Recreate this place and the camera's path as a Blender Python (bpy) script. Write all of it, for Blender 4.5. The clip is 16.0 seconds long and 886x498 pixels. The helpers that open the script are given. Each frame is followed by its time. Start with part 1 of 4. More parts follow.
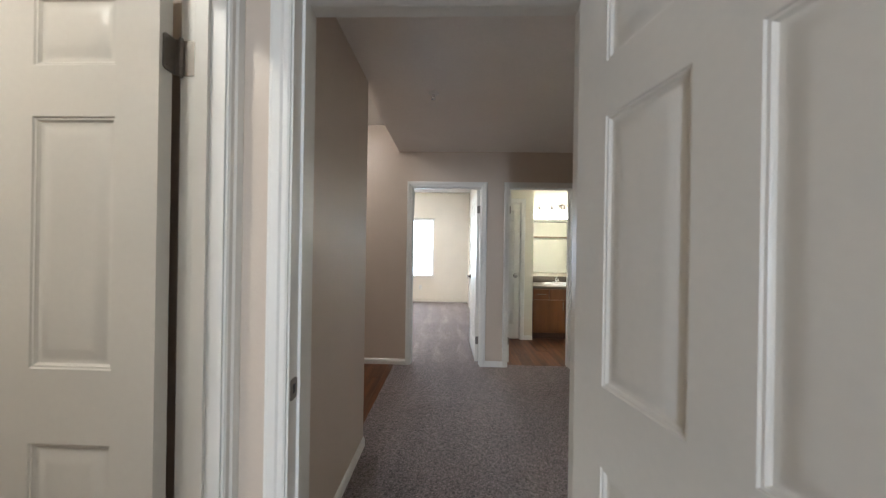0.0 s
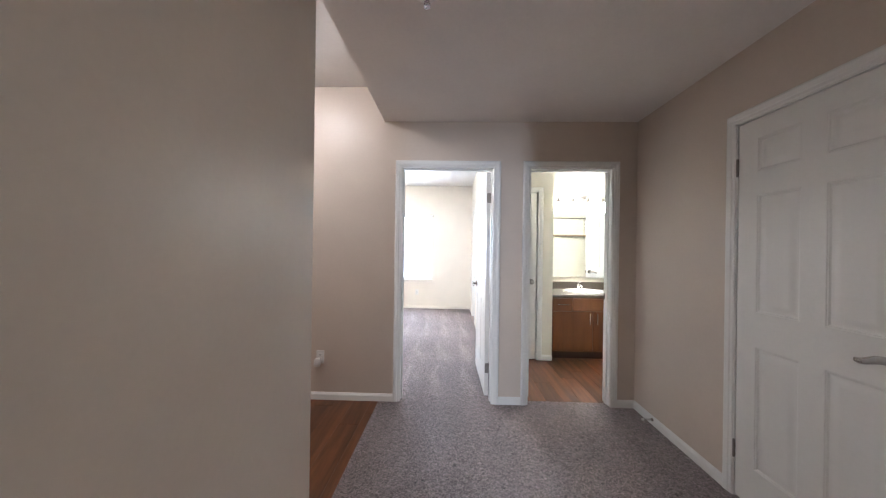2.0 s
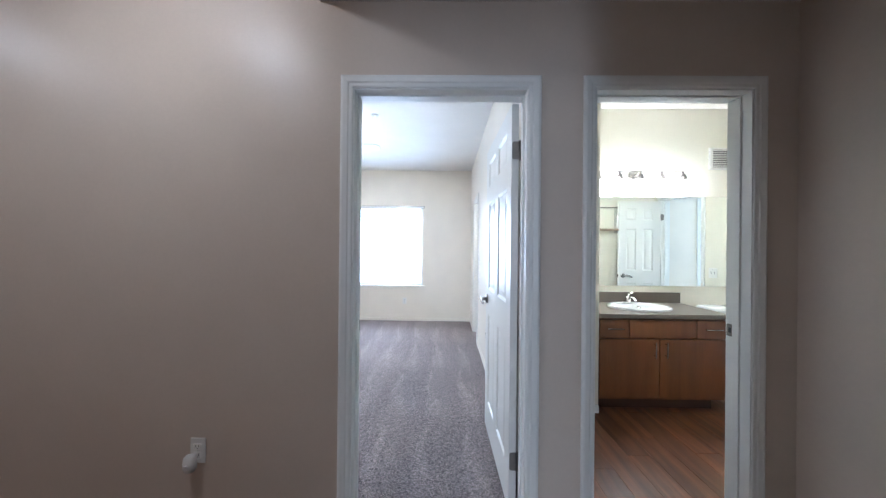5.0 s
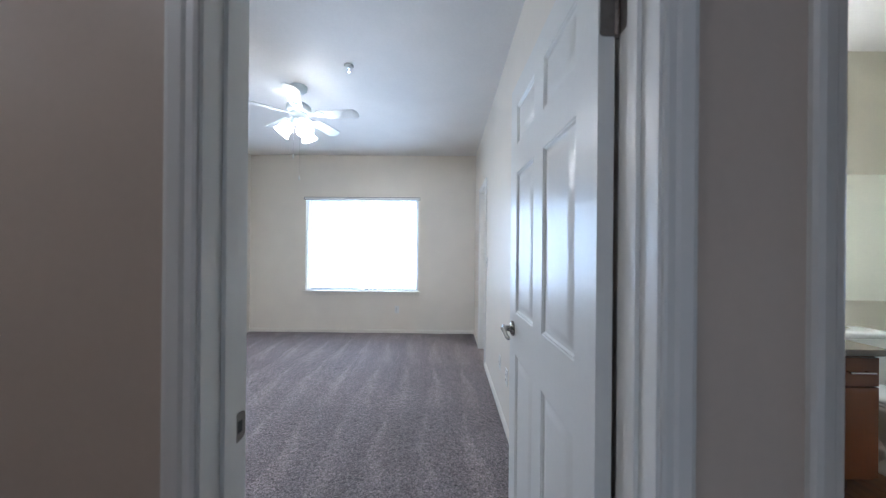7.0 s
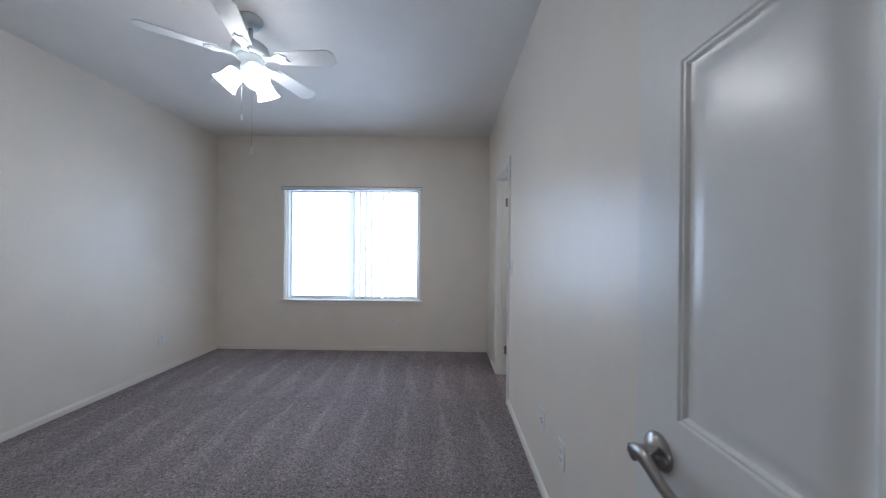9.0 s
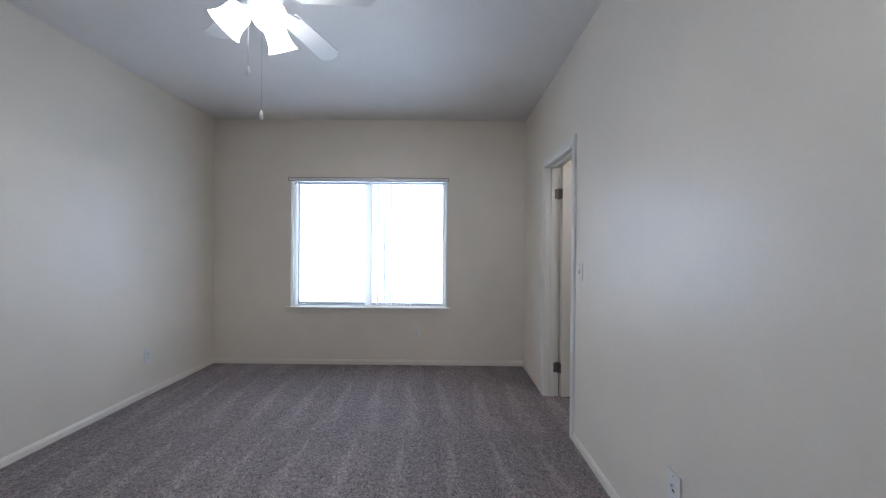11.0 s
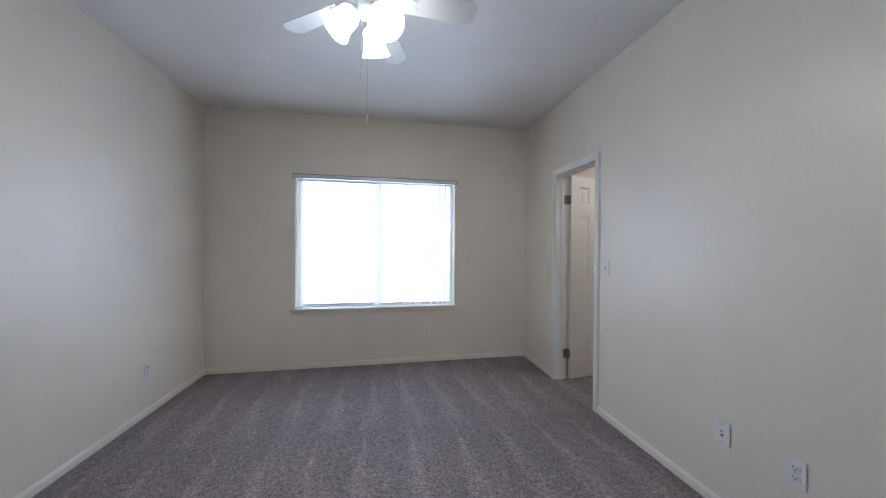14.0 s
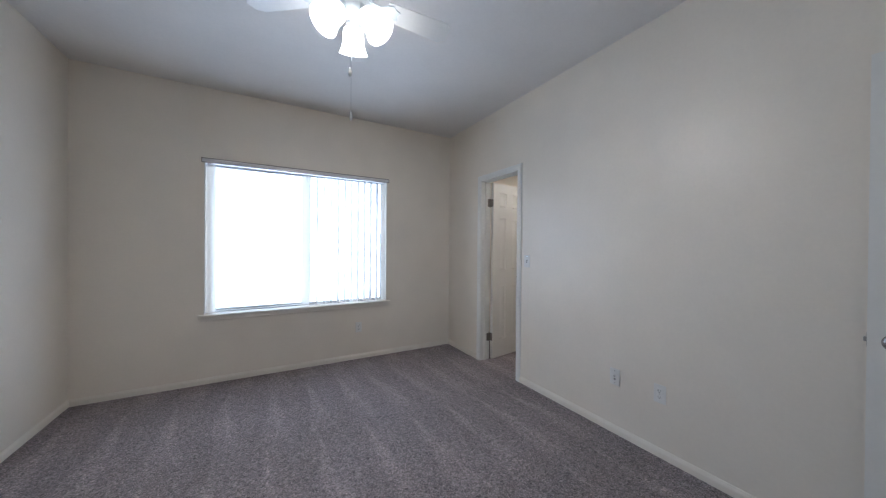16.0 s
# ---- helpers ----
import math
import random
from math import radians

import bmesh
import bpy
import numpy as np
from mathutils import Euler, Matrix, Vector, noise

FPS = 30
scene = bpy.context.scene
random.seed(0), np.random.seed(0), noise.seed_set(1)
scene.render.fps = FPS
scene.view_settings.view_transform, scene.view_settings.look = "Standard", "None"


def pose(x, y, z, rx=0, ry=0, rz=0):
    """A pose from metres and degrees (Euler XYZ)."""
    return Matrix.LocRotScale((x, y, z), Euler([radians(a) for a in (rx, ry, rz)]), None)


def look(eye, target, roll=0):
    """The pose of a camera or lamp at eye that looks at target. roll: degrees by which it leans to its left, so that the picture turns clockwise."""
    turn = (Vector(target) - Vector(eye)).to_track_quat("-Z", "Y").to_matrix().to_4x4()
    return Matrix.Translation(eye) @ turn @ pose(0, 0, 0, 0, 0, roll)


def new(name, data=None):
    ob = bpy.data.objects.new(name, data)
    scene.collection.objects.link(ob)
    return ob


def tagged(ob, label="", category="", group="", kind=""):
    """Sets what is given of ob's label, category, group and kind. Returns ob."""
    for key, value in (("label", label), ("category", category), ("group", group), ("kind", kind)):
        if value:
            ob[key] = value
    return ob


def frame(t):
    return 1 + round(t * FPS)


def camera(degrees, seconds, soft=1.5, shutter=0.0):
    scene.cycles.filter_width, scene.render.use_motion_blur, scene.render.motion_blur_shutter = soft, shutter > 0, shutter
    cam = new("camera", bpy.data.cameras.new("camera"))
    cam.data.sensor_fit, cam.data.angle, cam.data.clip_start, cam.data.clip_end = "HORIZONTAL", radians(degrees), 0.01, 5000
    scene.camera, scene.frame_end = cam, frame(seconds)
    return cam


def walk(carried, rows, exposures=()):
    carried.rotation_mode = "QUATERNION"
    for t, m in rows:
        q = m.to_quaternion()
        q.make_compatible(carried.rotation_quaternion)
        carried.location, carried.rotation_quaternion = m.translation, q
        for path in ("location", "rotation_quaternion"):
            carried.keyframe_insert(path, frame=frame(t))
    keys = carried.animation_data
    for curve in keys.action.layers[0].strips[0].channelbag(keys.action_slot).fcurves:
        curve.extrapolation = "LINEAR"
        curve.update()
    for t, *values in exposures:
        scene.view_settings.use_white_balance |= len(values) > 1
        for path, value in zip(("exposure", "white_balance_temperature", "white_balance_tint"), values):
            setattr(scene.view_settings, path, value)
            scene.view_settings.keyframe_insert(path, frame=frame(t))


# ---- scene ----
cam = camera(109.5, 16.0, soft=1.2)
cam.data.dof.use_dof = True
cam.data.dof.focus_distance, cam.data.dof.aperture_fstop = 3.2, 2.8
PATH = [
    (0, (0.162, 0.102, 1.33), (0.1, 2.101, 1.33), 0.9),
    (0.5, (0.168, 0.344, 1.329), (0.106, 2.344, 1.329), 0.9),
    (1, (0.165, 0.558, 1.34), (0.108, 2.557, 1.338), 0.9),
    (1.5, (0.144, 0.765, 1.342), (0.086, 2.764, 1.34), 0.8),
    (2, (0.132, 0.96, 1.331), (0.075, 2.959, 1.332), 0.8),
    (2.5, (0.13, 1.174, 1.33), (0.081, 3.173, 1.329), 0.7),
    (3, (0.138, 1.39, 1.33), (0.086, 3.39, 1.324), 0.7),
    (3.5, (0.116, 1.611, 1.321), (0.07, 3.611, 1.321), 0.6),
    (5.8, (0.146, 2.592, 1.305), (0.125, 4.592, 1.308), 0.6),
    (6, (0.158, 2.680, 1.307), (0.136, 4.680, 1.306), 0.6),
    (6.5, (0.152, 2.91, 1.302), (0.13, 4.909, 1.303), 0.6),
    (7, (0.123, 3.137, 1.301), (0.099, 5.137, 1.302), 0.5),
    (7.5, (0.114, 3.351, 1.304), (0.088, 5.351, 1.303), 0.6),
    (8, (0.12, 3.569, 1.318), (0.095, 5.569, 1.316), 0.6),
    (8.5, (0.09, 3.773, 1.307), (0.064, 5.773, 1.304), 0.6),
    (9, (0.034, 3.968, 1.315), (0.008, 5.968, 1.311), 0.5),
    (11.5, (-0.465, 4.481, 1.308), (-0.467, 6.481, 1.304), 0.5),
    (12, (-0.603, 4.454, 1.317), (-0.593, 6.454, 1.316), 0.5),
    (12.5, (-0.745, 4.431, 1.322), (-0.707, 6.431, 1.321), 0.5),
    (13, (-0.887, 4.426, 1.315), (-0.797, 6.424, 1.312), 0.4),
    (13.5, (-1.015, 4.416, 1.307), (-0.791, 6.404, 1.301), 0.4),
    (14, (-1.122, 4.383, 1.314), (-0.756, 6.349, 1.304), 0.4),
    (14.5, (-1.24, 4.352, 1.313), (-0.719, 6.283, 1.304), 0.4),
    (15, (-1.345, 4.348, 1.308), (-0.689, 6.237, 1.299), 0.4),
    (15.5, (-1.469, 4.364, 1.303), (-0.628, 6.179, 1.288), 0.4),
    (16, (-1.571, 4.366, 1.288), (-0.586, 6.107, 1.276), 0.5),
]
EXPOSURES = [(0.0, 1.05, 6200, 10), (0.5, 1.20, 6250, 13), (1.0, 1.45, 6250, 15), (1.5, 1.60, 6100, 17), (2.5, 1.70, 5500, 10), (3.5, 1.58, 5230, 9), (6.0, 0.64, 5250, 11), (7.0, 0.25, 5300, 11), (8.0, -0.30, 5400, 12), (9.0, -0.56, 5460, 14), (11.5, -0.56, 5590, 14), (16.0, -0.50, 5620, 14)]
walk(cam, [(t, look(eye, aim, roll)) for t, eye, aim, roll in PATH], EXPOSURES)

# ---- world and lights ----
world = bpy.data.worlds.new("sky")
scene.world = world
world.use_nodes = True
wn = world.node_tree
sky = wn.nodes.new("ShaderNodeTexSky")
sky.sky_type = "NISHITA"
sky.sun_disc = False
sky.sun_elevation = radians(48)
sky.sun_rotation = radians(200)
wn.links.new(sky.outputs[0], wn.nodes["Background"].inputs[0])
wn.nodes["Background"].inputs[1].default_value = 0.15


def lamp(name, kind, energy, color, m, size=0.1, size_y=None):
    data = bpy.data.lights.new(name, kind)
    data.energy, data.color = energy, color
    if kind == "AREA":
        data.size = size
        if size_y:
            data.shape, data.size_y = "RECTANGLE", size_y
    elif kind == "SUN":
        data.angle = size
    else:
        data.shadow_soft_size = size
    ob = new(name, data)
    ob.matrix_world = m
    return ob


# ---- the plan, in metres ----
H_LOW, H_HIGH, H_BATH = 2.44, 2.742, 2.715
T = 0.12                            # thickness of the inner walls
ENTRY = (0.925, 1.05)               # wall with the first doorway
START_L, START_R, START_BACK = -0.42, 0.78, -5.00
T_START = 0.11
HALL_L, HALL_R = -0.42, 1.705       # faces of the hall's side walls
STUB_END = 2.187                    # where the hall's left wall stops
SOFFIT_X, CARPET_X = -0.468, -0.49  # edge of the lowered ceiling, edge of the carpet
KITCHEN_L = -4.20
FAR = (3.68, 3.80)                  # wall with the two doorways
BED_L, BED_R, BED_END = -2.93, 0.562, 7.967
BATH_L, BATH_R, BATH_END = 0.682, 3.22, 5.37
LINEN_Y, VAN_L, VAN_R = 4.80, 1.36, 2.385
DOOR_H = 2.048
D_ENTRY = (-0.28, 0.530)
D_LEFT = (0.125, 0.885)               # opening in the first room's left wall, along y
D_BED = (-0.316, 0.496)
D_BATH = (0.789, 1.507)
D_SIDE = (1.985, 2.745)             # closed door in the hall's right wall, along y
D_CLOSET = (6.657, 7.262)           # opening in the bedroom's right wall, along y
D_LINEN = (0.775, 1.186)
WEST_END = 6.20                     # far face of the room beyond the bathroom
D_DARK = (3.865, 4.60)              # opening in that room's south wall
D_WEST = (3.90, 4.635)               # opening in the bathroom's right wall, along y
WIN_X, WIN_Z = (-2.065, -0.315), (0.645, 2.085)
FAN = (-1.208, 5.917)
FAN_UP = 0.042                      # lift of the blades and lamps

lamp("sun", "SUN", 3.0, (1.0, 0.95, 0.88), look((0, 0, 0), (0.25, 0.75, -0.62)), radians(0.5))
lamp("window_light", "AREA", 43, (0.71, 0.845, 1.0), look((-1.19, BED_END + 0.165, 1.365), (-1.19, 0, 1.365)), 1.73, 1.42)
# unseen fill lamp behind the first room, added to brighten the hall's far wall
lamp("start_fill_light", "AREA", 60, (0.78, 0.89, 1.0), look((-0.18, START_BACK - 0.10, 1.30), (-0.18, 3, 1.30)), 0.42, 1.50)
lamp("west_window_light", "AREA", 38, (0.66, 0.83, 1.0), look((WEST_END + 0.10, 4.62, 1.4), (0, 4.62, 1.4)), 1.1, 1.3)

# ---- materials ----
def material(name, color, rough=0.6, metal=0.0, var=0.06, scale=3.0, grain=0.04, grain_scale=60.0, bump=0.1, bump_scale=180.0, bump_dist=0.001, spec=0.5):
    m = bpy.data.materials.new(name)
    m.use_nodes = True
    t = m.node_tree
    b = t.nodes["Principled BSDF"]
    b.inputs["Roughness"].default_value = rough
    b.inputs["Metallic"].default_value = metal
    b.inputs["Specular IOR Level"].default_value = spec
    co = t.nodes.new("ShaderNodeTexCoord")
    n1 = t.nodes.new("ShaderNodeTexNoise")
    n1.inputs["Scale"].default_value = scale
    n1.inputs["Detail"].default_value = 4
    n2 = t.nodes.new("ShaderNodeTexNoise")
    n2.inputs["Scale"].default_value = grain_scale
    n2.inputs["Detail"].default_value = 3
    for n in (n1, n2):
        t.links.new(co.outputs["Object"], n.inputs["Vector"])
    last = None
    for n, amount in ((n1, var), (n2, grain)):
        r = t.nodes.new("ShaderNodeMapRange")
        r.inputs["From Min"].default_value, r.inputs["From Max"].default_value = 0.25, 0.75
        r.inputs["To Min"].default_value, r.inputs["To Max"].default_value = 1 - amount, 1 + amount
        t.links.new(n.outputs["Fac"], r.inputs["Value"])
        if last:
            k = t.nodes.new("ShaderNodeMath")
            k.operation = "MULTIPLY"
            t.links.new(last.outputs[0], k.inputs[0])
            t.links.new(r.outputs[0], k.inputs[1])
            last = k
        else:
            last = r
    mul = t.nodes.new("ShaderNodeVectorMath")
    mul.operation = "SCALE"
    mul.inputs[0].default_value = color
    t.links.new(last.outputs[0], mul.inputs["Scale"])
    t.links.new(mul.outputs[0], b.inputs["Base Color"])
    rr = t.nodes.new("ShaderNodeMapRange")
    rr.inputs["To Min"].default_value, rr.inputs["To Max"].default_value = rough * 0.85, min(1, rough * 1.15)
    t.links.new(n1.outputs["Fac"], rr.inputs["Value"])
    t.links.new(rr.outputs[0], b.inputs["Roughness"])
    if bump:
        nb = t.nodes.new("ShaderNodeTexNoise")
        nb.inputs["Scale"].default_value = bump_scale
        nb.inputs["Detail"].default_value = 3
        t.links.new(co.outputs["Object"], nb.inputs["Vector"])
        bp = t.nodes.new("ShaderNodeBump")
        bp.inputs["Strength"].default_value, bp.inputs["Distance"].default_value = bump, bump_dist
        t.links.new(nb.outputs["Fac"], bp.inputs["Height"])
        t.links.new(bp.outputs[0], b.inputs["Normal"])
    return m


def emitter(name, color, strength):
    m = bpy.data.materials.new(name)
    m.use_nodes = True
    b = m.node_tree.nodes["Principled BSDF"]
    b.inputs["Base Color"].default_value = (0.85, 0.85, 0.83, 1)
    b.inputs["Roughness"].default_value = 0.35
    b.inputs["Emission Color"].default_value = (*color, 1)
    b.inputs["Emission Strength"].default_value = strength
    return m


PAINT_HALL = material("paint_hall", (0.63, 0.538, 0.450), 0.38, spec=0.35, bump=0.25, bump_scale=95, bump_dist=0.0014, var=0.03, grain=0.015)
PAINT_BED = material("paint_bedroom", (0.80, 0.735, 0.635), 0.37, spec=0.62, bump=0.25, bump_scale=95, bump_dist=0.0014, var=0.03, grain=0.015)
PAINT_BATH = material("paint_bathroom", (0.75, 0.715, 0.61), 0.46, spec=0.4, bump=0.25, bump_scale=95, bump_dist=0.0014, var=0.03, grain=0.015)
PAINT_CEIL = material("paint_ceiling", (0.79, 0.76, 0.72), 0.6, spec=0.3, bump=0.3, bump_scale=70, bump_dist=0.0015, var=0.03, grain=0.02)
TRIM = material("trim_enamel", (0.80, 0.79, 0.75), 0.40, var=0.02, grain=0.01, bump=0)
DOOR = material("door_enamel", (0.76, 0.745, 0.70), 0.30, var=0.02, grain=0.015, bump=0.12, bump_scale=140, bump_dist=0.0008)
TRIM_CREAM = material("trim_cream", (0.79, 0.735, 0.645), 0.38, var=0.02, grain=0.01, bump=0)
NICKEL = material("satin_nickel", (0.39, 0.37, 0.345), 0.27, 1.0, var=0.05, grain=0.05, bump=0)
HINGE = material("hinge_nickel", (0.27, 0.245, 0.22), 0.52, 1.0, var=0.06, grain=0.05, bump=0)
CHROME = material("chrome", (0.75, 0.75, 0.75), 0.12, 1.0, var=0.03, grain=0.02, bump=0)
PLASTIC = material("white_plastic", (0.78, 0.765, 0.725), 0.35, var=0.02, grain=0.01, bump=0)
DARK = material("dark_slot", (0.03, 0.03, 0.03), 0.6, bump=0)
VENT_SHADOW = material("vent_shadow", (0.24, 0.235, 0.22), 0.6, bump=0)
PORCELAIN = material("porcelain", (0.82, 0.82, 0.80), 0.10, var=0.01, grain=0.005, bump=0)
COUNTER = material("counter", (0.130, 0.106, 0.083), 0.3, var=0.1, grain=0.2, grain_scale=300, bump=0)


# ---- mesh helpers ----
def finish(name, bm, mat, parent=None, smooth=False):
    me = bpy.data.meshes.new(name)
    bmesh.ops.recalc_face_normals(bm, faces=bm.faces)
    bm.to_mesh(me)
    bm.free()
    for m in (mat if isinstance(mat, (list, tuple)) else [mat]):
        me.materials.append(m)
    if smooth:
        for p in me.polygons:
            p.use_smooth = True
    ob = new(name, me)
    if parent:
        ob.parent = parent
    return ob


def part(name, bm, mat, parent, label="", smooth=False):
    ob = finish(name, bm, mat, parent, smooth)
    return tagged(ob, label) if label else ob


def add_box(bm, x0, x1, y0, y1, z0, z1, bevel=0.0):
    ret = bmesh.ops.create_cube(bm, size=1.0, matrix=Matrix.Translation(((x0 + x1) / 2, (y0 + y1) / 2, (z0 + z1) / 2)) @ Matrix.Diagonal((x1 - x0, y1 - y0, z1 - z0, 1)))
    if bevel:
        edges = list({e for v in ret["verts"] for e in v.link_edges})
        bmesh.ops.bevel(bm, geom=edges, offset=bevel, segments=2, affect="EDGES", profile=0.5)
    return bm


def box_bm(*a, **k):
    return add_box(bmesh.new(), *a, **k)


def add_lathe(bm, profile, m=Matrix(), seg=24):
    """Turns a profile of (radius, height) about the z axis."""
    rings = []
    for r, z in profile:
        if r < 1e-6:
            rings.append([bm.verts.new(m @ Vector((0, 0, z)))])
        else:
            rings.append([bm.verts.new(m @ Vector((r * math.cos(a), r * math.sin(a), z))) for a in (2 * math.pi * i / seg for i in range(seg))])
    for a, b in zip(rings, rings[1:]):
        for i in range(seg):
            j = (i + 1) % seg
            q = [a[i % len(a)], a[j % len(a)], b[j % len(b)], b[i % len(b)]]
            q = list(dict.fromkeys(q))
            if len(q) > 2:
                bm.faces.new(q)
    return bm


def add_tube(bm, pts, radius, seg=10):
    """A round bar along points; radius may be one number or one for each point."""
    pts = [Vector(p) for p in pts]
    rad = radius if isinstance(radius, (list, tuple)) else [radius] * len(pts)
    rings = []
    up = Vector((0, 0, 1))
    for i, p in enumerate(pts):
        d = (pts[min(i + 1, len(pts) - 1)] - pts[max(i - 1, 0)]).normalized()
        side = d.cross(up)
        side = side.normalized() if side.length > 1e-3 else Vector((1, 0, 0))
        other = side.cross(d)
        rings.append([bm.verts.new(p + rad[i] * (math.cos(a) * side + math.sin(a) * other)) for a in (2 * math.pi * k / seg for k in range(seg))])
    for a, b in zip(rings, rings[1:]):
        for i in range(seg):
            bm.faces.new([a[i], a[(i + 1) % seg], b[(i + 1) % seg], b[i]])
    bm.faces.new(rings[0])
    bm.faces.new(rings[-1])
    return bm


def wall(name, axis, a, b, z, openings, near, far, edge=None):
    """A wall with real thickness. axis: the way it runs; a: its run; b: its two faces; openings: (a0, a1, z0, z1)."""
    ca = sorted({a[0], a[1], *[v for o in openings for v in o[:2]]})
    cz = sorted({z[0], z[1], *[v for o in openings for v in o[2:]]})

    def solid(i, k):
        if not (0 <= i < len(ca) - 1 and 0 <= k < len(cz) - 1):
            return False
        ma, mz = (ca[i] + ca[i + 1]) / 2, (cz[k] + cz[k + 1]) / 2
        return not any(o[0] < ma < o[1] and o[2] < mz < o[3] for o in openings)

    bm = bmesh.new()
    cache = {}

    def v(p, q, r):
        key = (round(p, 5), q, round(r, 5))
        if key not in cache:
            cache[key] = bm.verts.new((p, b[q], r) if axis == "x" else (b[q], p, r))
        return cache[key]

    for i in range(len(ca) - 1):
        for k in range(len(cz) - 1):
            if not solid(i, k):
                continue
            a0, a1, z0, z1 = ca[i], ca[i + 1], cz[k], cz[k + 1]
            for q in (0, 1):
                bm.faces.new([v(a0, q, z0), v(a1, q, z0), v(a1, q, z1), v(a0, q, z1)]).material_index = q
            for di, dk, c in ((-1, 0, [(a0, z0), (a0, z1)]), (1, 0, [(a1, z0), (a1, z1)]), (0, -1, [(a0, z0), (a1, z0)]), (0, 1, [(a0, z1), (a1, z1)])):
                if not solid(i + di, k + dk):
                    (p, r), (p2, r2) = c
                    bm.faces.new([v(p, 0, r), v(p2, 0, r2), v(p2, 1, r2), v(p, 1, r)]).material_index = 2
    ob = finish(name, bm, [near, far, edge or near])
    return tagged(ob, kind="structure", category="wall")


def slab(name, x0, x1, y0, y1, z0, z1, mat, category):
    return tagged(finish(name, box_bm(x0, x1, y0, y1, z0, z1), mat), kind="structure", category=category)


def wood(name, light, dark, rough, along, per_object=True, ring=1.0):
    """Stained wood: long grain, growth bands and a shade of its own for each board."""
    m = bpy.data.materials.new(name)
    m.use_nodes = True
    t = m.node_tree
    b = t.nodes["Principled BSDF"]
    co = t.nodes.new("ShaderNodeTexCoord")
    mp = t.nodes.new("ShaderNodeMapping")
    mp.inputs["Scale"].default_value = {"y": (1, 0.07, 1), "x": (0.07, 1, 1), "z": (1, 1, 0.09)}[along]
    info = t.nodes.new("ShaderNodeObjectInfo")
    sh = t.nodes.new("ShaderNodeVectorMath")
    sh.operation = "SCALE"
    sh.inputs[0].default_value = (3.1, 7.7, 5.3)
    t.links.new(info.outputs["Random"], sh.inputs["Scale"])
    add = t.nodes.new("ShaderNodeVectorMath")
    t.links.new(co.outputs["Object"], add.inputs[0])
    t.links.new(sh.outputs[0], add.inputs[1])
    t.links.new(add.outputs[0], mp.inputs["Vector"])
    n1 = t.nodes.new("ShaderNodeTexNoise")
    n1.inputs["Scale"].default_value = 14 * ring
    n1.inputs["Detail"].default_value = 6
    n1.inputs["Distortion"].default_value = 0.8
    n2 = t.nodes.new("ShaderNodeTexNoise")
    n2.inputs["Scale"].default_value = 160
    n2.inputs["Detail"].default_value = 2
    t.links.new(mp.outputs[0], n1.inputs["Vector"])
    t.links.new(mp.outputs[0], n2.inputs["Vector"])
    ramp = t.nodes.new("ShaderNodeValToRGB")
    ramp.color_ramp.elements[0].position, ramp.color_ramp.elements[1].position = 0.32, 0.70
    ramp.color_ramp.elements[0].color, ramp.color_ramp.elements[1].color = (*dark, 1), (*light, 1)
    mix = t.nodes.new("ShaderNodeMath")
    mix.operation = "MULTIPLY_ADD"
    mix.inputs[1].default_value = 0.30
    t.links.new(n2.outputs["Fac"], mix.inputs[0])
    off = t.nodes.new("ShaderNodeMath")
    off.operation = "ADD"
    off.inputs[1].default_value = -0.15
    t.links.new(n1.outputs["Fac"], off.inputs[0])
    t.links.new(off.outputs[0], mix.inputs[2])
    t.links.new(mix.outputs[0], ramp.inputs["Fac"])
    rng = t.nodes.new("ShaderNodeMapRange")
    rng.inputs["To Min"].default_value, rng.inputs["To Max"].default_value = (0.72, 1.28) if per_object else (0.96, 1.04)
    t.links.new(info.outputs["Random"], rng.inputs["Value"])
    sc = t.nodes.new("ShaderNodeVectorMath")
    sc.operation = "SCALE"
    t.links.new(ramp.outputs["Color"], sc.inputs[0])
    t.links.new(rng.outputs[0], sc.inputs["Scale"])
    t.links.new(sc.outputs[0], b.inputs["Base Color"])
    b.inputs["Roughness"].default_value = rough
    bp = t.nodes.new("ShaderNodeBump")
    bp.inputs["Strength"].default_value, bp.inputs["Distance"].default_value = 0.15, 0.0006
    t.links.new(n2.outputs["Fac"], bp.inputs["Height"])
    t.links.new(bp.outputs[0], b.inputs["Normal"])
    return m


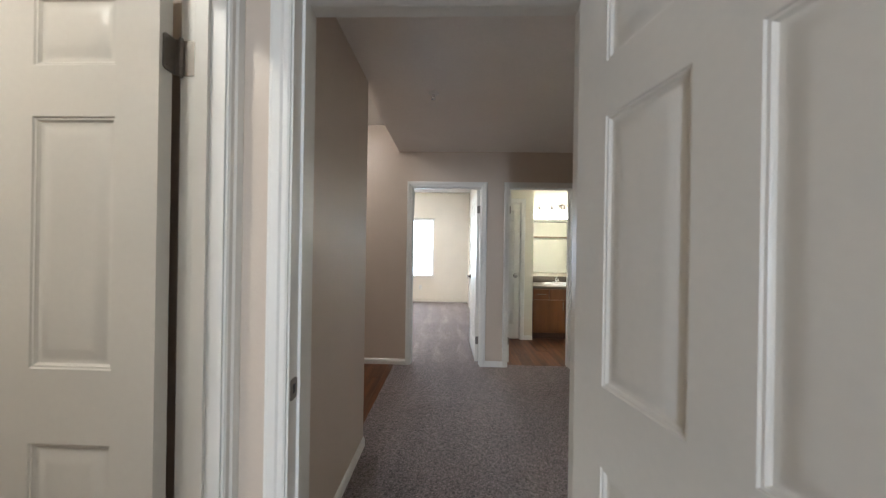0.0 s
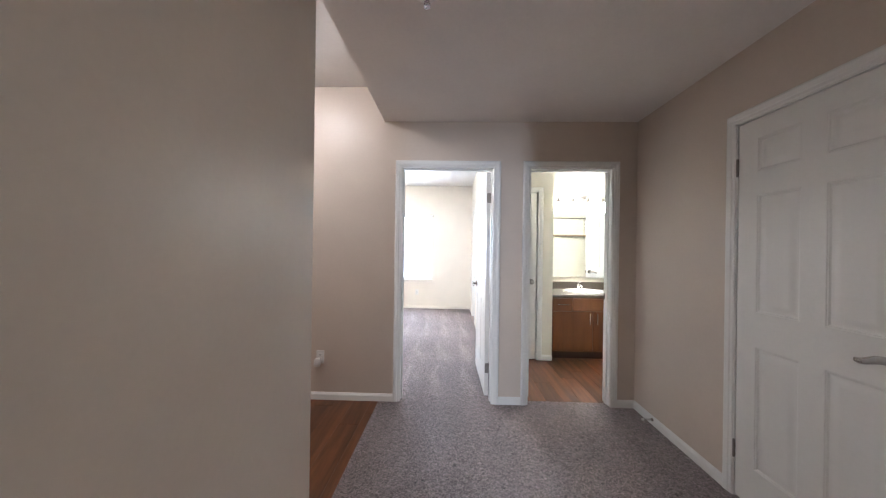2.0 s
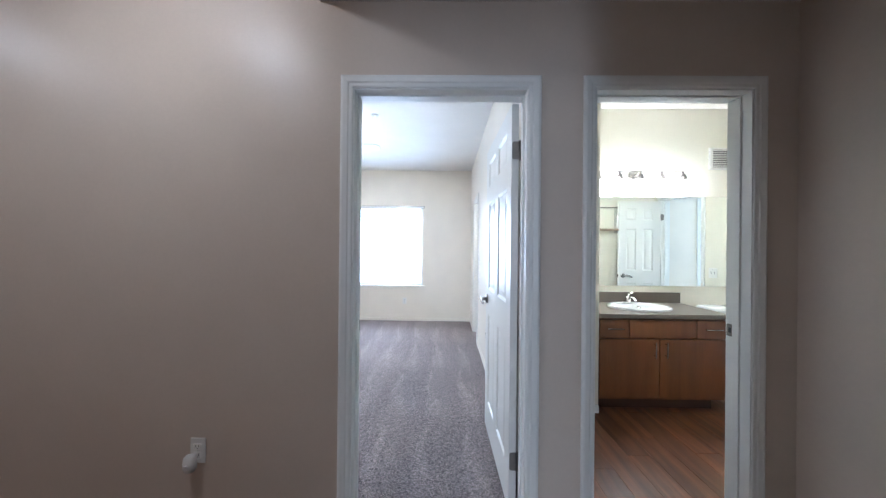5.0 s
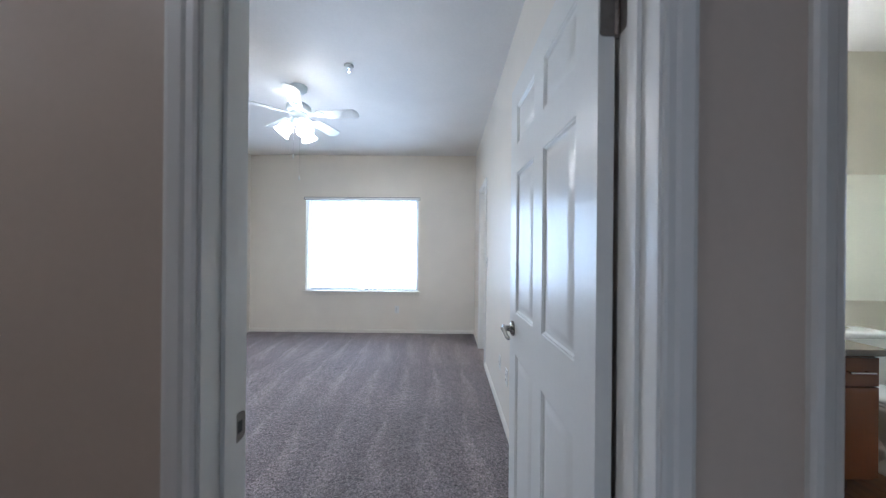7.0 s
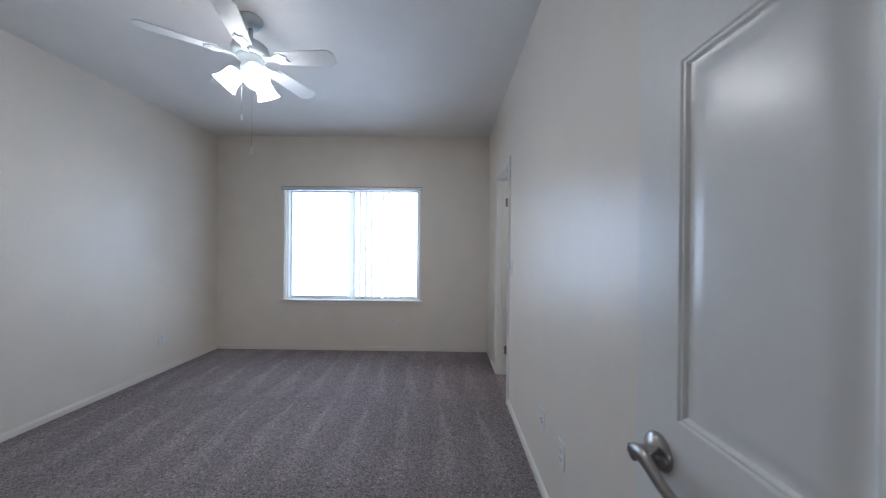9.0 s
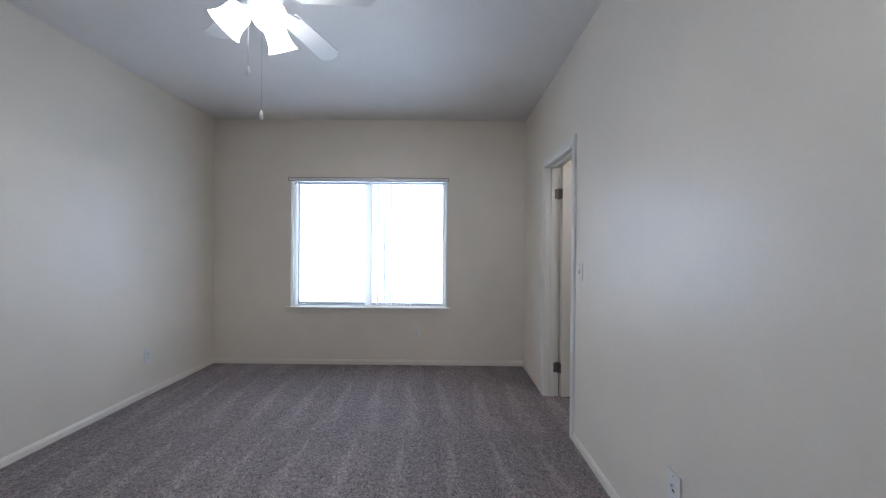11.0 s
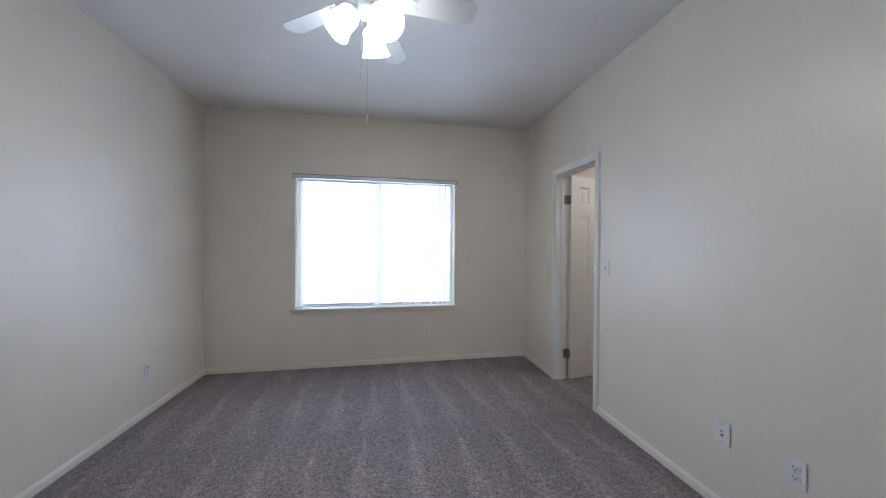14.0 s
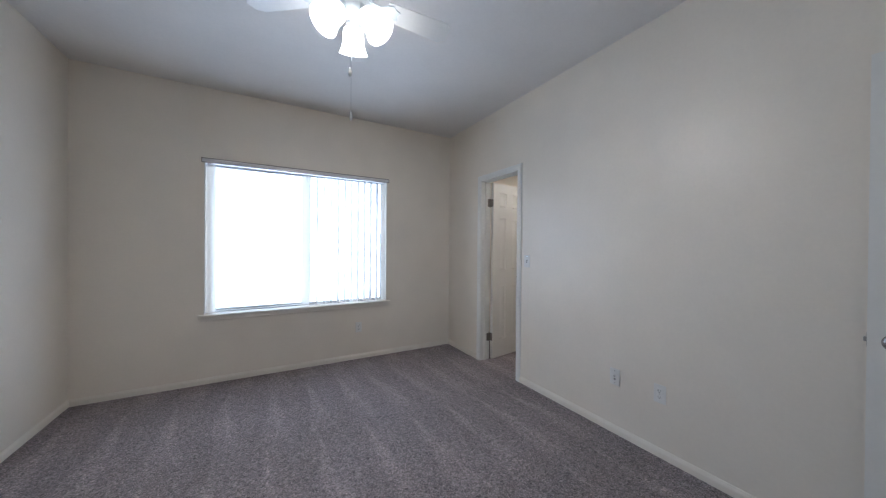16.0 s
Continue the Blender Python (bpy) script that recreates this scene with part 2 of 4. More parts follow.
def carpet_material():
    """Cut pile: speckled tufts, soft patches and pale strokes left by a vacuum cleaner."""
    m = bpy.data.materials.new("carpet_pile")
    m.use_nodes = True
    t = m.node_tree
    b = t.nodes["Principled BSDF"]
    b.inputs["Roughness"].default_value = 0.95
    b.inputs["Specular IOR Level"].default_value = 0.15
    b.inputs["Sheen Weight"].default_value = 0.25
    b.inputs["Sheen Roughness"].default_value = 0.6
    co = t.nodes.new("ShaderNodeTexCoord")

    def noise_node(scale, detail, stretch=(1, 1, 1), rough=0.5):
        mp = t.nodes.new("ShaderNodeMapping")
        mp.inputs["Scale"].default_value = stretch
        t.links.new(co.outputs["Object"], mp.inputs["Vector"])
        n = t.nodes.new("ShaderNodeTexNoise")
        n.inputs["Scale"].default_value = scale
        n.inputs["Detail"].default_value = detail
        n.inputs["Roughness"].default_value = rough
        t.links.new(mp.outputs[0], n.inputs["Vector"])
        return n

    def span(node, lo, hi, a, z):
        r = t.nodes.new("ShaderNodeMapRange")
        r.inputs["From Min"].default_value, r.inputs["From Max"].default_value = lo, hi
        r.inputs["To Min"].default_value, r.inputs["To Max"].default_value = a, z
        t.links.new(node.outputs["Fac"], r.inputs["Value"])
        return r

    twist = noise_node(42, 2)
    patch = noise_node(1.6, 3)
    fine = noise_node(230, 2)
    wob = noise_node(9, 2)
    warp = t.nodes.new("ShaderNodeVectorMath")
    warp.operation = "MULTIPLY_ADD"
    warp.inputs[1].default_value = (0.03, 0.03, 0.0)
    t.links.new(noise_node(60, 1).outputs["Color"], warp.inputs[0])
    t.links.new(co.outputs["Object"], warp.inputs[2])
    tuft = t.nodes.new("ShaderNodeTexVoronoi")
    tuft.inputs["Scale"].default_value = 165
    t.links.new(warp.outputs[0], tuft.inputs["Vector"])
    split = t.nodes.new("ShaderNodeSeparateColor")
    t.links.new(tuft.outputs["Color"], split.inputs[0])

    def calc(op, a, b=None, c=None):
        k = t.nodes.new("ShaderNodeMath")
        k.operation = op
        for i, v in enumerate((a, b, c)):
            if v is None:
                continue
            if isinstance(v, (int, float)):
                k.inputs[i].default_value = v
            else:
                t.links.new(v, k.inputs[i])
        return k.outputs[0]

    # each tuft darkens towards its edge: shade between the pile put into the colour
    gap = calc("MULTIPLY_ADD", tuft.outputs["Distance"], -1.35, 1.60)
    shade = calc("MULTIPLY_ADD", split.outputs[0], 0.96, 0.52)
    xyz = t.nodes.new("ShaderNodeSeparateXYZ")
    t.links.new(co.outputs["Object"], xyz.inputs[0])
    drift = noise_node(0.9, 2).outputs["Fac"]
    row = calc("FRACT", calc("MULTIPLY_ADD", drift, 0.16, calc("ADD", xyz.outputs[1], 0.22)))
    lane = calc("FRACT", calc("ADD", calc("MULTIPLY_ADD", xyz.outputs[0], 3.3, calc("MULTIPLY", drift, 0.9)), calc("MULTIPLY", row, 0.18)))
    half = calc("MULTIPLY", calc("SUBTRACT", 1.0, row), 0.30)
    inside = calc("MULTIPLY_ADD", calc("SUBTRACT", half, calc("ABSOLUTE", calc("SUBTRACT", lane, 0.5))), 11.0, calc("MULTIPLY_ADD", wob.outputs["Fac"], 1.6, -0.6))
    inside = calc("MINIMUM", calc("MAXIMUM", inside, 0.0), 1.0)
    inside = calc("MULTIPLY", inside, calc("MULTIPLY_ADD", calc("GREATER_THAN", xyz.outputs[1], FAR[1]), 0.85, 0.15))
    stroke = calc("MULTIPLY_ADD", calc("MULTIPLY", inside, calc("MULTIPLY_ADD", row, 0.6, 0.4)), 0.40, 0.92)
    side = calc("MULTIPLY_ADD", calc("GREATER_THAN", lane, 0.5), 0.06, 0.97)
    last = None
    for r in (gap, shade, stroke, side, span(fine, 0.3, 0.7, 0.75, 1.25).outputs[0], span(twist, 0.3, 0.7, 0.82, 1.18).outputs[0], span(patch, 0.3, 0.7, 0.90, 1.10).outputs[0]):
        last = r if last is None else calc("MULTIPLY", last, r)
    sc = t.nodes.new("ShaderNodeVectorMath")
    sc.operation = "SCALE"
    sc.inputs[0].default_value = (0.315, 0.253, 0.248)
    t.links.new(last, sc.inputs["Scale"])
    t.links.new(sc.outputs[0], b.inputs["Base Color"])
    bp = t.nodes.new("ShaderNodeBump")
    bp.inputs["Strength"].default_value, bp.inputs["Distance"].default_value = 0.9, 0.008
    t.links.new(gap, bp.inputs["Height"])
    t.links.new(bp.outputs[0], b.inputs["Normal"])
    return m


def glass_material(name, tint):
    m = bpy.data.materials.new(name)
    m.use_nodes = True
    b = m.node_tree.nodes["Principled BSDF"]
    b.inputs["Base Color"].default_value = (*tint, 1)
    b.inputs["Roughness"].default_value = 0.0
    b.inputs["IOR"].default_value = 1.45
    b.inputs["Transmission Weight"].default_value = 1.0
    return m


def vane_material():
    m = bpy.data.materials.new("vane_vinyl")
    m.use_nodes = True
    t = m.node_tree
    b = t.nodes["Principled BSDF"]
    b.inputs["Base Color"].default_value = (0.90, 0.90, 0.91, 1)
    b.inputs["Roughness"].default_value = 0.5
    tr = t.nodes.new("ShaderNodeBsdfTranslucent")
    tr.inputs["Color"].default_value = (0.97, 0.945, 0.91, 1)
    mx = t.nodes.new("ShaderNodeMixShader")
    mx.inputs[0].default_value = 0.9
    t.links.new(b.outputs[0], mx.inputs[1])
    t.links.new(tr.outputs[0], mx.inputs[2])
    t.links.new(mx.outputs[0], t.nodes["Material Output"].inputs["Surface"])
    return m


CARPET = carpet_material()
PLANK = wood("plank_wood", (0.225, 0.086, 0.034), (0.075, 0.027, 0.011), 0.32, "y")
PLANK_JOINT = material("plank_joint", (0.03, 0.015, 0.010), 0.8, bump=0)
CABINET = wood("cherry_stain", (0.185, 0.063, 0.015), (0.130, 0.042, 0.010), 0.33, "z", False, 0.6)
CABINET_DARK = material("toe_kick_dark", (0.06, 0.025, 0.014), 0.5, bump=0)
COUNTER_EDGE = material("shelf_wood", (0.30, 0.22, 0.14), 0.5)
PAINT_SOFFIT = material("paint_soffit", (0.82, 0.77, 0.72), 0.42, bump=0.3, bump_scale=70, bump_dist=0.0015, var=0.03, grain=0.02)
VINYL = material("window_vinyl", (0.80, 0.80, 0.80), 0.35, var=0.01, grain=0.005, bump=0)
RAIL = material("headrail_metal", (0.74, 0.73, 0.72), 0.4, 0.2, bump=0)
FANWHITE = material("fan_enamel", (0.60, 0.65, 0.67), 0.30, var=0.01, grain=0.005, bump=0)
FANBLADE = material("fan_blade", (0.78, 0.78, 0.76), 0.35, var=0.03, grain=0.02, bump=0.03)
GROUND = material("yard_ground", (0.35, 0.33, 0.29), 0.95, var=0.2, scale=0.5)
MIRROR = material("mirror_silver", (0.90, 0.93, 0.90), 0.01, 1.0, var=0, grain=0, bump=0)
GLASS = glass_material("window_glass", (0.97, 0.99, 0.98))
VANE = vane_material()
SHADE_FAN = emitter("fan_shade_glass", (1.0, 0.94, 0.83), 15.0)
BULB_FAN = emitter("fan_bulb", (1.0, 0.92, 0.80), 780.0)
SHADE_BATH = emitter("bath_shade_glass", (1.0, 0.965, 0.87), 25.0)
DOME = emitter("dome_glass", (1.0, 0.94, 0.88), 26.0)
DOME_KITCHEN_FILL = emitter("dome_fill_kitchen", (1.0, 0.94, 0.88), 16.0)
DOME_CLOSET = emitter("dome_glass_closet", (1.0, 0.92, 0.80), 60.0)
DOME_SIDE_FILL = emitter("dome_fill_side", (1.0, 0.96, 0.85), 42.0)
DOME_START_FILL = emitter("dome_fill_start", (1.0, 0.93, 0.80), 4.5)

# ---- more mesh helpers ----
def thing(name, m, label, category, group="", kind=""):
    ob = new(name)
    ob.matrix_world = m
    return tagged(ob, label, category, group, kind)


CASING = [(0.0, 0.0), (0.0, 0.008), (0.006, 0.011), (0.018, 0.011), (0.024, 0.015), (0.044, 0.017), (0.053, 0.014), (0.057, 0.008), (0.057, 0.0)]


def add_casing(bm, axis, a0, a1, h, face, out, clip=None):
    """Mitred moulding round an opening, on the wall face at 'face', proud towards 'out' (+1 or -1)."""
    a0, a1, h = a0 - 0.004, a1 + 0.004, h + 0.004

    def ring(u, v):
        lo = a0 - u if clip is None else max(a0 - u, clip)
        pts = [(lo, 0.0), (lo, h + u), (a1 + u, h + u), (a1 + u, 0.0)]
        d = face + out * v
        return [bm.verts.new((p, d, z) if axis == "x" else (d, p, z)) for p, z in pts]

    rings = [ring(u, v) for u, v in CASING]
    for r, s in zip(rings, rings[1:]):
        for i in range(3):
            bm.faces.new([r[i], r[i + 1], s[i + 1], s[i]])
    return bm


def doorway(tag, axis, a, b, h, stop_at, sides=(1, 1), clip=None):
    """Lining, stop and casings of a door opening. a: its run, b: the two wall faces, stop_at: where along b the stop stands."""
    bm = bmesh.new()
    t = 0.012

    def bx(p0, p1, q0, q1, z0, z1):
        if axis == "x":
            add_box(bm, p0, p1, q0, q1, z0, z1, 0.001)
        else:
            add_box(bm, q0, q1, p0, p1, z0, z1, 0.001)

    q0, q1 = b[0] - 0.003, b[1] + 0.003
    bx(a[0] - 0.004, a[0] + t, q0, q1, 0, h)
    bx(a[1] - t, a[1] + 0.004, q0, q1, 0, h)
    bx(a[0] + t, a[1] - t, q0, q1, h - t, h + 0.004)
    s0, s1 = stop_at, stop_at + 0.034
    bx(a[0] + t, a[0] + t + 0.009, s0, s1, 0, h - t)
    bx(a[1] - t - 0.009, a[1] - t, s0, s1, 0, h - t)
    bx(a[0] + t + 0.009, a[1] - t - 0.009, s0, s1, h - t - 0.009, h - t)
    lin = tagged(finish("trim_jamb_" + tag, bm, TRIM), kind="structure", category="door frame")
    for i, (face, out) in enumerate(((b[0], -1), (b[1], 1))):
        if sides[i]:
            c = add_casing(bmesh.new(), axis, a[0] + 0.010, a[1] - 0.010, h - 0.010, face, out, clip if i == 0 else None)
            tagged(finish("trim_casing_%s_%s" % (tag, "ab"[i]), c, TRIM), kind="structure", category="door casing")
    return lin


def six_panel(w, h, t=0.035):
    """A moulded six-panel leaf from x 0 to w, y -t to 0, z 0 to h."""
    bm = bmesh.new()
    s = 0.106 if w > 0.5 else 0.075
    mid = 0.097 if w > 0.5 else 0.07
    pw = (w - 2 * s - mid) / 2
    xs = [0, s, s + pw, s + pw + mid, w - s, w]
    zs = [0, 0.20, 0.835, 1.015, 1.622, 1.745, 1.915, h]
    for y, o in ((0.0, 1), (-t, -1)):
        for i in range(5):
            for k in range(7):
                x0, x1, z0, z1 = xs[i], xs[i + 1], zs[k], zs[k + 1]
                if i in (1, 3) and k in (1, 3, 5):
                    last = None
                    for inset, depth in ((0, 0), (0.003, 0.0030), (0.007, 0.0034), (0.0085, 0.0052), (0.0125, 0.0082), (0.017, 0.0090), (0.022, 0.0084), (0.028, 0.0066), (0.035, 0.0042), (0.042, 0.0023), (0.049, 0.0015), (0.053, 0.0014)):
                        d = y - o * depth
                        q = [bm.verts.new(v) for v in ((x0 + inset, d, z0 + inset), (x1 - inset, d, z0 + inset), (x1 - inset, d, z1 - inset), (x0 + inset, d, z1 - inset))]
                        if last:
                            for j in range(4):
                                bm.faces.new([last[j], last[(j + 1) % 4], q[(j + 1) % 4], q[j]])
                        last = q
                    bm.faces.new(last)
                else:
                    bm.faces.new([bm.verts.new(v) for v in ((x0, y, z0), (x1, y, z0), (x1, y, z1), (x0, y, z1))])
    for k in range(7):
        for x in (0, w):
            bm.faces.new([bm.verts.new(v) for v in ((x, 0, zs[k]), (x, -t, zs[k]), (x, -t, zs[k + 1]), (x, 0, zs[k + 1]))])
    for i in range(5):
        for z in (0, h):
            bm.faces.new([bm.verts.new(v) for v in ((xs[i], 0, z), (xs[i], -t, z), (xs[i + 1], -t, z), (xs[i + 1], 0, z))])
    bmesh.ops.remove_doubles(bm, verts=bm.verts, dist=0.0001)
    return bm


def lever_bm(o, turn, knob=False):
    """A rose with a wave lever. o: +1 towards +y; turn: the way along x that the lever points."""
    bm = bmesh.new()
    up = Matrix.Rotation(radians(-90 * o), 4, "X")
    add_lathe(bm, [(0.0, 0.0), (0.033, 0.0), (0.033, 0.004), (0.030, 0.009), (0.022, 0.013), (0.013, 0.016), (0.012, 0.045), (0.015, 0.050), (0.0, 0.052)], up, 28)
    if knob:
        add_lathe(bm, [(0.012, 0.030), (0.024, 0.036), (0.029, 0.048), (0.026, 0.060), (0.014, 0.067), (0.0, 0.069)], up, 28)
        return bm
    pts = []
    for i in range(13):
        f = i / 12
        pts.append((turn * (-0.008 + 0.122 * f), o * (0.044 + 0.006 * math.sin(f * 3.1)), 0.010 * math.sin(f * 5.2) - 0.004 * f))
    rings = []
    for i, p in enumerate(pts):
        f = i / 12
        tall, deep = 0.0125 + 0.0035 * math.sin(f * 3.1) - 0.005 * f ** 3, 0.0105 - 0.0055 * f
        rings.append([bm.verts.new((p[0], p[1] + deep * math.cos(a), p[2] + tall * math.sin(a))) for a in (2 * math.pi * k / 14 for k in range(14))])
    for a, b in zip(rings, rings[1:]):
        for k in range(14):
            bm.faces.new([a[k], a[(k + 1) % 14], b[(k + 1) % 14], b[k]])
    bm.faces.new(rings[0])
    bm.faces.new(rings[-1])
    return bm


def add_plate(bm, u0, u1, z0, z1, thick, place, r=0.009):
    """A thin plate with rounded corners at its u1 end; place maps (u, v, z) into the mesh."""
    pts = [(u0, z0)]
    way = 1 if u1 > u0 else -1
    for cz, a0 in ((z0 + r, -90), (z1 - r, 0)):
        for k in range(5):
            a = radians(a0 + 22.5 * k)
            pts.append((u1 - way * r + way * r * math.cos(a), cz + r * math.sin(a)))
    pts.append((u0, z1))
    lo = [bm.verts.new(place(u, 0.0, z)) for u, z in pts]
    hi = [bm.verts.new(place(u, thick, z)) for u, z in pts]
    bm.faces.new(lo)
    bm.faces.new(hi)
    for k in range(len(pts)):
        n = (k + 1) % len(pts)
        bm.faces.new([lo[k], lo[n], hi[n], hi[k]])
    return bm


def hinge_bm(shut, side, reach=0.0):
    """A butt hinge whose pin stands at the origin. Open: one plate on the leaf's edge, the other on the jamb. side: +1 when the pin is on the +y face."""
    bm = bmesh.new()
    for k in range(5):
        add_lathe(bm, [(0.0, -0.044 + 0.0178 * k), (0.0062, -0.044 + 0.0178 * k), (0.0062, -0.0275 + 0.0178 * k), (0.0, -0.0275 + 0.0178 * k)], Matrix(), 12)
    for o in (1, -1):
        add_lathe(bm, [(0.0, o * 0.044), (0.0045, o * 0.045), (0.0045, o * 0.049), (0.0, o * 0.051)], Matrix(), 12)
    if not shut:
        add_plate(bm, -side * 0.003, -side * 0.036, -0.044, 0.044, 0.0025, lambda u, v, z: (reach - 0.0025 + v, u, z))
        add_plate(bm, -0.003, -0.036, -0.044, 0.044, 0.0024, lambda u, v, z: (u, side * (0.0022 + v), z))
        if reach > 0.004:
            add_box(bm, -0.001, reach, -side * 0.002 - 0.0015, -side * 0.002 + 0.0015, -0.044, 0.044)
        for z in (-0.03, 0.0, 0.03):
            add_lathe(bm, [(0.0, 0.0), (0.0035, 0.0), (0.003, 0.0012), (0.0, 0.0014)], Matrix.Translation((reach - 0.0024, -side * (0.026 if z else 0.014), z)) @ Matrix.Rotation(radians(-90), 4, "Y"), 8)
            add_lathe(bm, [(0.0, 0.0), (0.0035, 0.0), (0.003, 0.0012), (0.0, 0.0014)], Matrix.Translation((-reach - (0.030 if z else 0.018), side * 0.0023, z)) @ Matrix.Rotation(radians(90 * side), 4, "X"), 8)
    return bm


def door(name, m, w, label, handle_x=None, h=2.018, levers=(1, -1), hinge_z=(0.26, 1.80), pin=(0.0, 0.004), knob=False, shut=False):
    """Hinge edge at the origin, leaf towards +x, faces at y 0 and -0.035; floor at z 0."""
    d = thing(name, m, label, "door", kind="structure")
    leaf = part("leaf", six_panel(w, h), DOOR, d, smooth=True)
    leaf.data.set_sharp_from_angle(angle=radians(24))
    leaf.location = (0, 0, 0.012)
    hx = w - 0.065 if handle_x is None else handle_x
    for o in levers:
        lv = part("door_handle", lever_bm(o, -1, knob), NICKEL, d, "satin nickel handle on a round rose", True)
        lv.location = (hx, 0 if o > 0 else -0.035, 0.95)
    bm = box_bm(w - 0.001, w + 0.0015, -0.0295, -0.0055, 0.922, 0.978, 0.0005)
    add_box(bm, w, w + 0.010, -0.023, -0.012, 0.941, 0.959, 0.003)
    part("latch", bm, NICKEL, d)
    for z in hinge_z:
        hg = part("hinge", hinge_bm(shut, 1 if pin[1] > -0.02 else -1, -pin[0]), HINGE, d, "satin nickel butt hinge")
        hg.location = (pin[0], pin[1], z)
    return d


def strike(name, m):
    bm = add_plate(bmesh.new(), 0.0, 0.018, -0.029, 0.029, 0.003, lambda u, v, z: (v - 0.0015, u, z), 0.012)
    add_plate(bm, 0.0, -0.018, -0.029, 0.029, 0.003, lambda u, v, z: (v - 0.0015, u, z), 0.008)
    s = thing(name, m, "satin nickel strike plate in a white door jamb", "strike plate")
    part("plate", bm, HINGE, s)
    part("latch_hole", box_bm(-0.0022, 0.0022, -0.006, 0.007, -0.012, 0.012), DARK, s)
    return s


def baseboard(tag, runs, mat=None, h=0.064):
    """runs: (axis, a0, a1, face, out)."""
    bm = bmesh.new()
    prof = [(0.0, 0.0), (0.013, 0.0), (0.013, h - 0.020), (0.010, h - 0.012), (0.0065, h - 0.007), (0.006, h - 0.003), (0.003, h), (0.0, h)]
    for axis, a0, a1, face, out in runs:
        ends = []
        for a in (a0, a1):
            ends.append([bm.verts.new((a, face + out * v, z) if axis == "x" else (face + out * v, a, z)) for v, z in prof])
        n = len(prof)
        for i in range(n):
            bm.faces.new([ends[0][i], ends[0][(i + 1) % n], ends[1][(i + 1) % n], ends[1][i]])
        bm.faces.new(ends[0])
        bm.faces.new(ends[1])
    return tagged(finish("baseboard_" + tag, bm, mat or TRIM), kind="structure", category="baseboard")


# ---- shell: floors ----
def carpet_sheet(name, x0, x1, y0, y1):
    bm = box_bm(x0, x1, y0, y1, -0.10, 0.0)
    return tagged(finish(name, bm, CARPET), "grey-brown cut-pile carpet with vacuum marks", "carpet", kind="structure")


carpet_sheet("floor_hall", CARPET_X, HALL_R + T, STUB_END, FAR[1] - 0.05)
carpet_sheet("floor_start", -1.75, HALL_R + T, START_BACK - 0.1, STUB_END)
carpet_sheet("floor_bedroom", BED_L - T, BED_R + T / 2, FAR[1] - 0.05, BED_END + T)
carpet_sheet("floor_closet", BED_R + T / 2, BATH_L + 1.3, BATH_END + T / 2, BED_END + T)
slab("floor_subfloor", KITCHEN_L - T, WEST_END + 0.3, START_BACK - 0.2, BED_END + T, -0.22, -0.101, DARK, "floor")

# ---- shell: walls ----
H = H_HIGH
wall("wall_entry", "x", (-1.75, HALL_R + T), ENTRY, (0, H), [(*D_ENTRY, 0, DOOR_H)], PAINT_HALL, PAINT_HALL)
wall("wall_start_left", "y", (START_BACK, ENTRY[0]), (START_L - T_START, START_L), (0, H), [(*D_LEFT, 0, DOOR_H)], PAINT_HALL, PAINT_HALL)
wall("wall_start_right", "y", (START_BACK, ENTRY[0]), (START_R, START_R + T), (0, H), [], PAINT_HALL, PAINT_HALL)
# made-up opening in the back wall, cut so the fill lamp shines through
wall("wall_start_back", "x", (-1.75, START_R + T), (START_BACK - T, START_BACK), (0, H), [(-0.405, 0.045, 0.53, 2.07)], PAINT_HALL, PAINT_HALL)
wall("wall_side_room", "y", (START_BACK, ENTRY[0]), (-1.75 - T, -1.75), (0, H), [], PAINT_HALL, PAINT_HALL)
wall("wall_hall_left", "y", (ENTRY[1], STUB_END), (HALL_L - T, HALL_L), (0, H), [], PAINT_HALL, PAINT_HALL)
wall("wall_kitchen_south", "x", (KITCHEN_L, HALL_L - T), (STUB_END - T - 0.9, STUB_END - 0.9), (0, H), [], PAINT_HALL, PAINT_HALL)
wall("wall_kitchen_west", "y", (STUB_END - T - 0.9, FAR[0]), (KITCHEN_L - T, KITCHEN_L), (0, H), [], PAINT_HALL, PAINT_HALL)
wall("wall_hall_right", "y", (ENTRY[1], FAR[0]), (HALL_R, HALL_R + T), (0, H), [(*D_SIDE, 0, DOOR_H)], PAINT_HALL, PAINT_HALL)
wall("wall_far", "x", (KITCHEN_L - T, BATH_L - T / 2), FAR, (0, H), [(*D_BED, 0, DOOR_H)], PAINT_HALL, PAINT_BED)
wall("wall_far_bath", "x", (BATH_L - T / 2, BATH_R + T), FAR, (0, H), [(*D_BATH, 0, DOOR_H)], PAINT_HALL, PAINT_BATH)
wall("wall_bedroom_left", "y", (FAR[1], BED_END), (BED_L - T, BED_L), (0, H), [], PAINT_BED, PAINT_BED)
wall("wall_bedroom_right", "y", (FAR[1], BED_END), (BED_R, BED_R + T), (0, H), [(*D_CLOSET, 0, DOOR_H)], PAINT_BED, PAINT_BATH)
wall("wall_bedroom_end", "x", (BED_L - T, BATH_L + 1.3), (BED_END, BED_END + 0.18), (0, H), [(*WIN_X, *WIN_Z)], PAINT_BED, PAINT_BED)
wall("wall_bath_end", "x", (BATH_L, BATH_R + T), (BATH_END, BATH_END + T), (0, H), [], PAINT_BATH, PAINT_BED)
wall("wall_bath_right", "y", (FAR[1], BATH_END), (BATH_R, BATH_R + T), (0, H), [(*D_WEST, 0, DOOR_H)], PAINT_BATH, PAINT_BED)
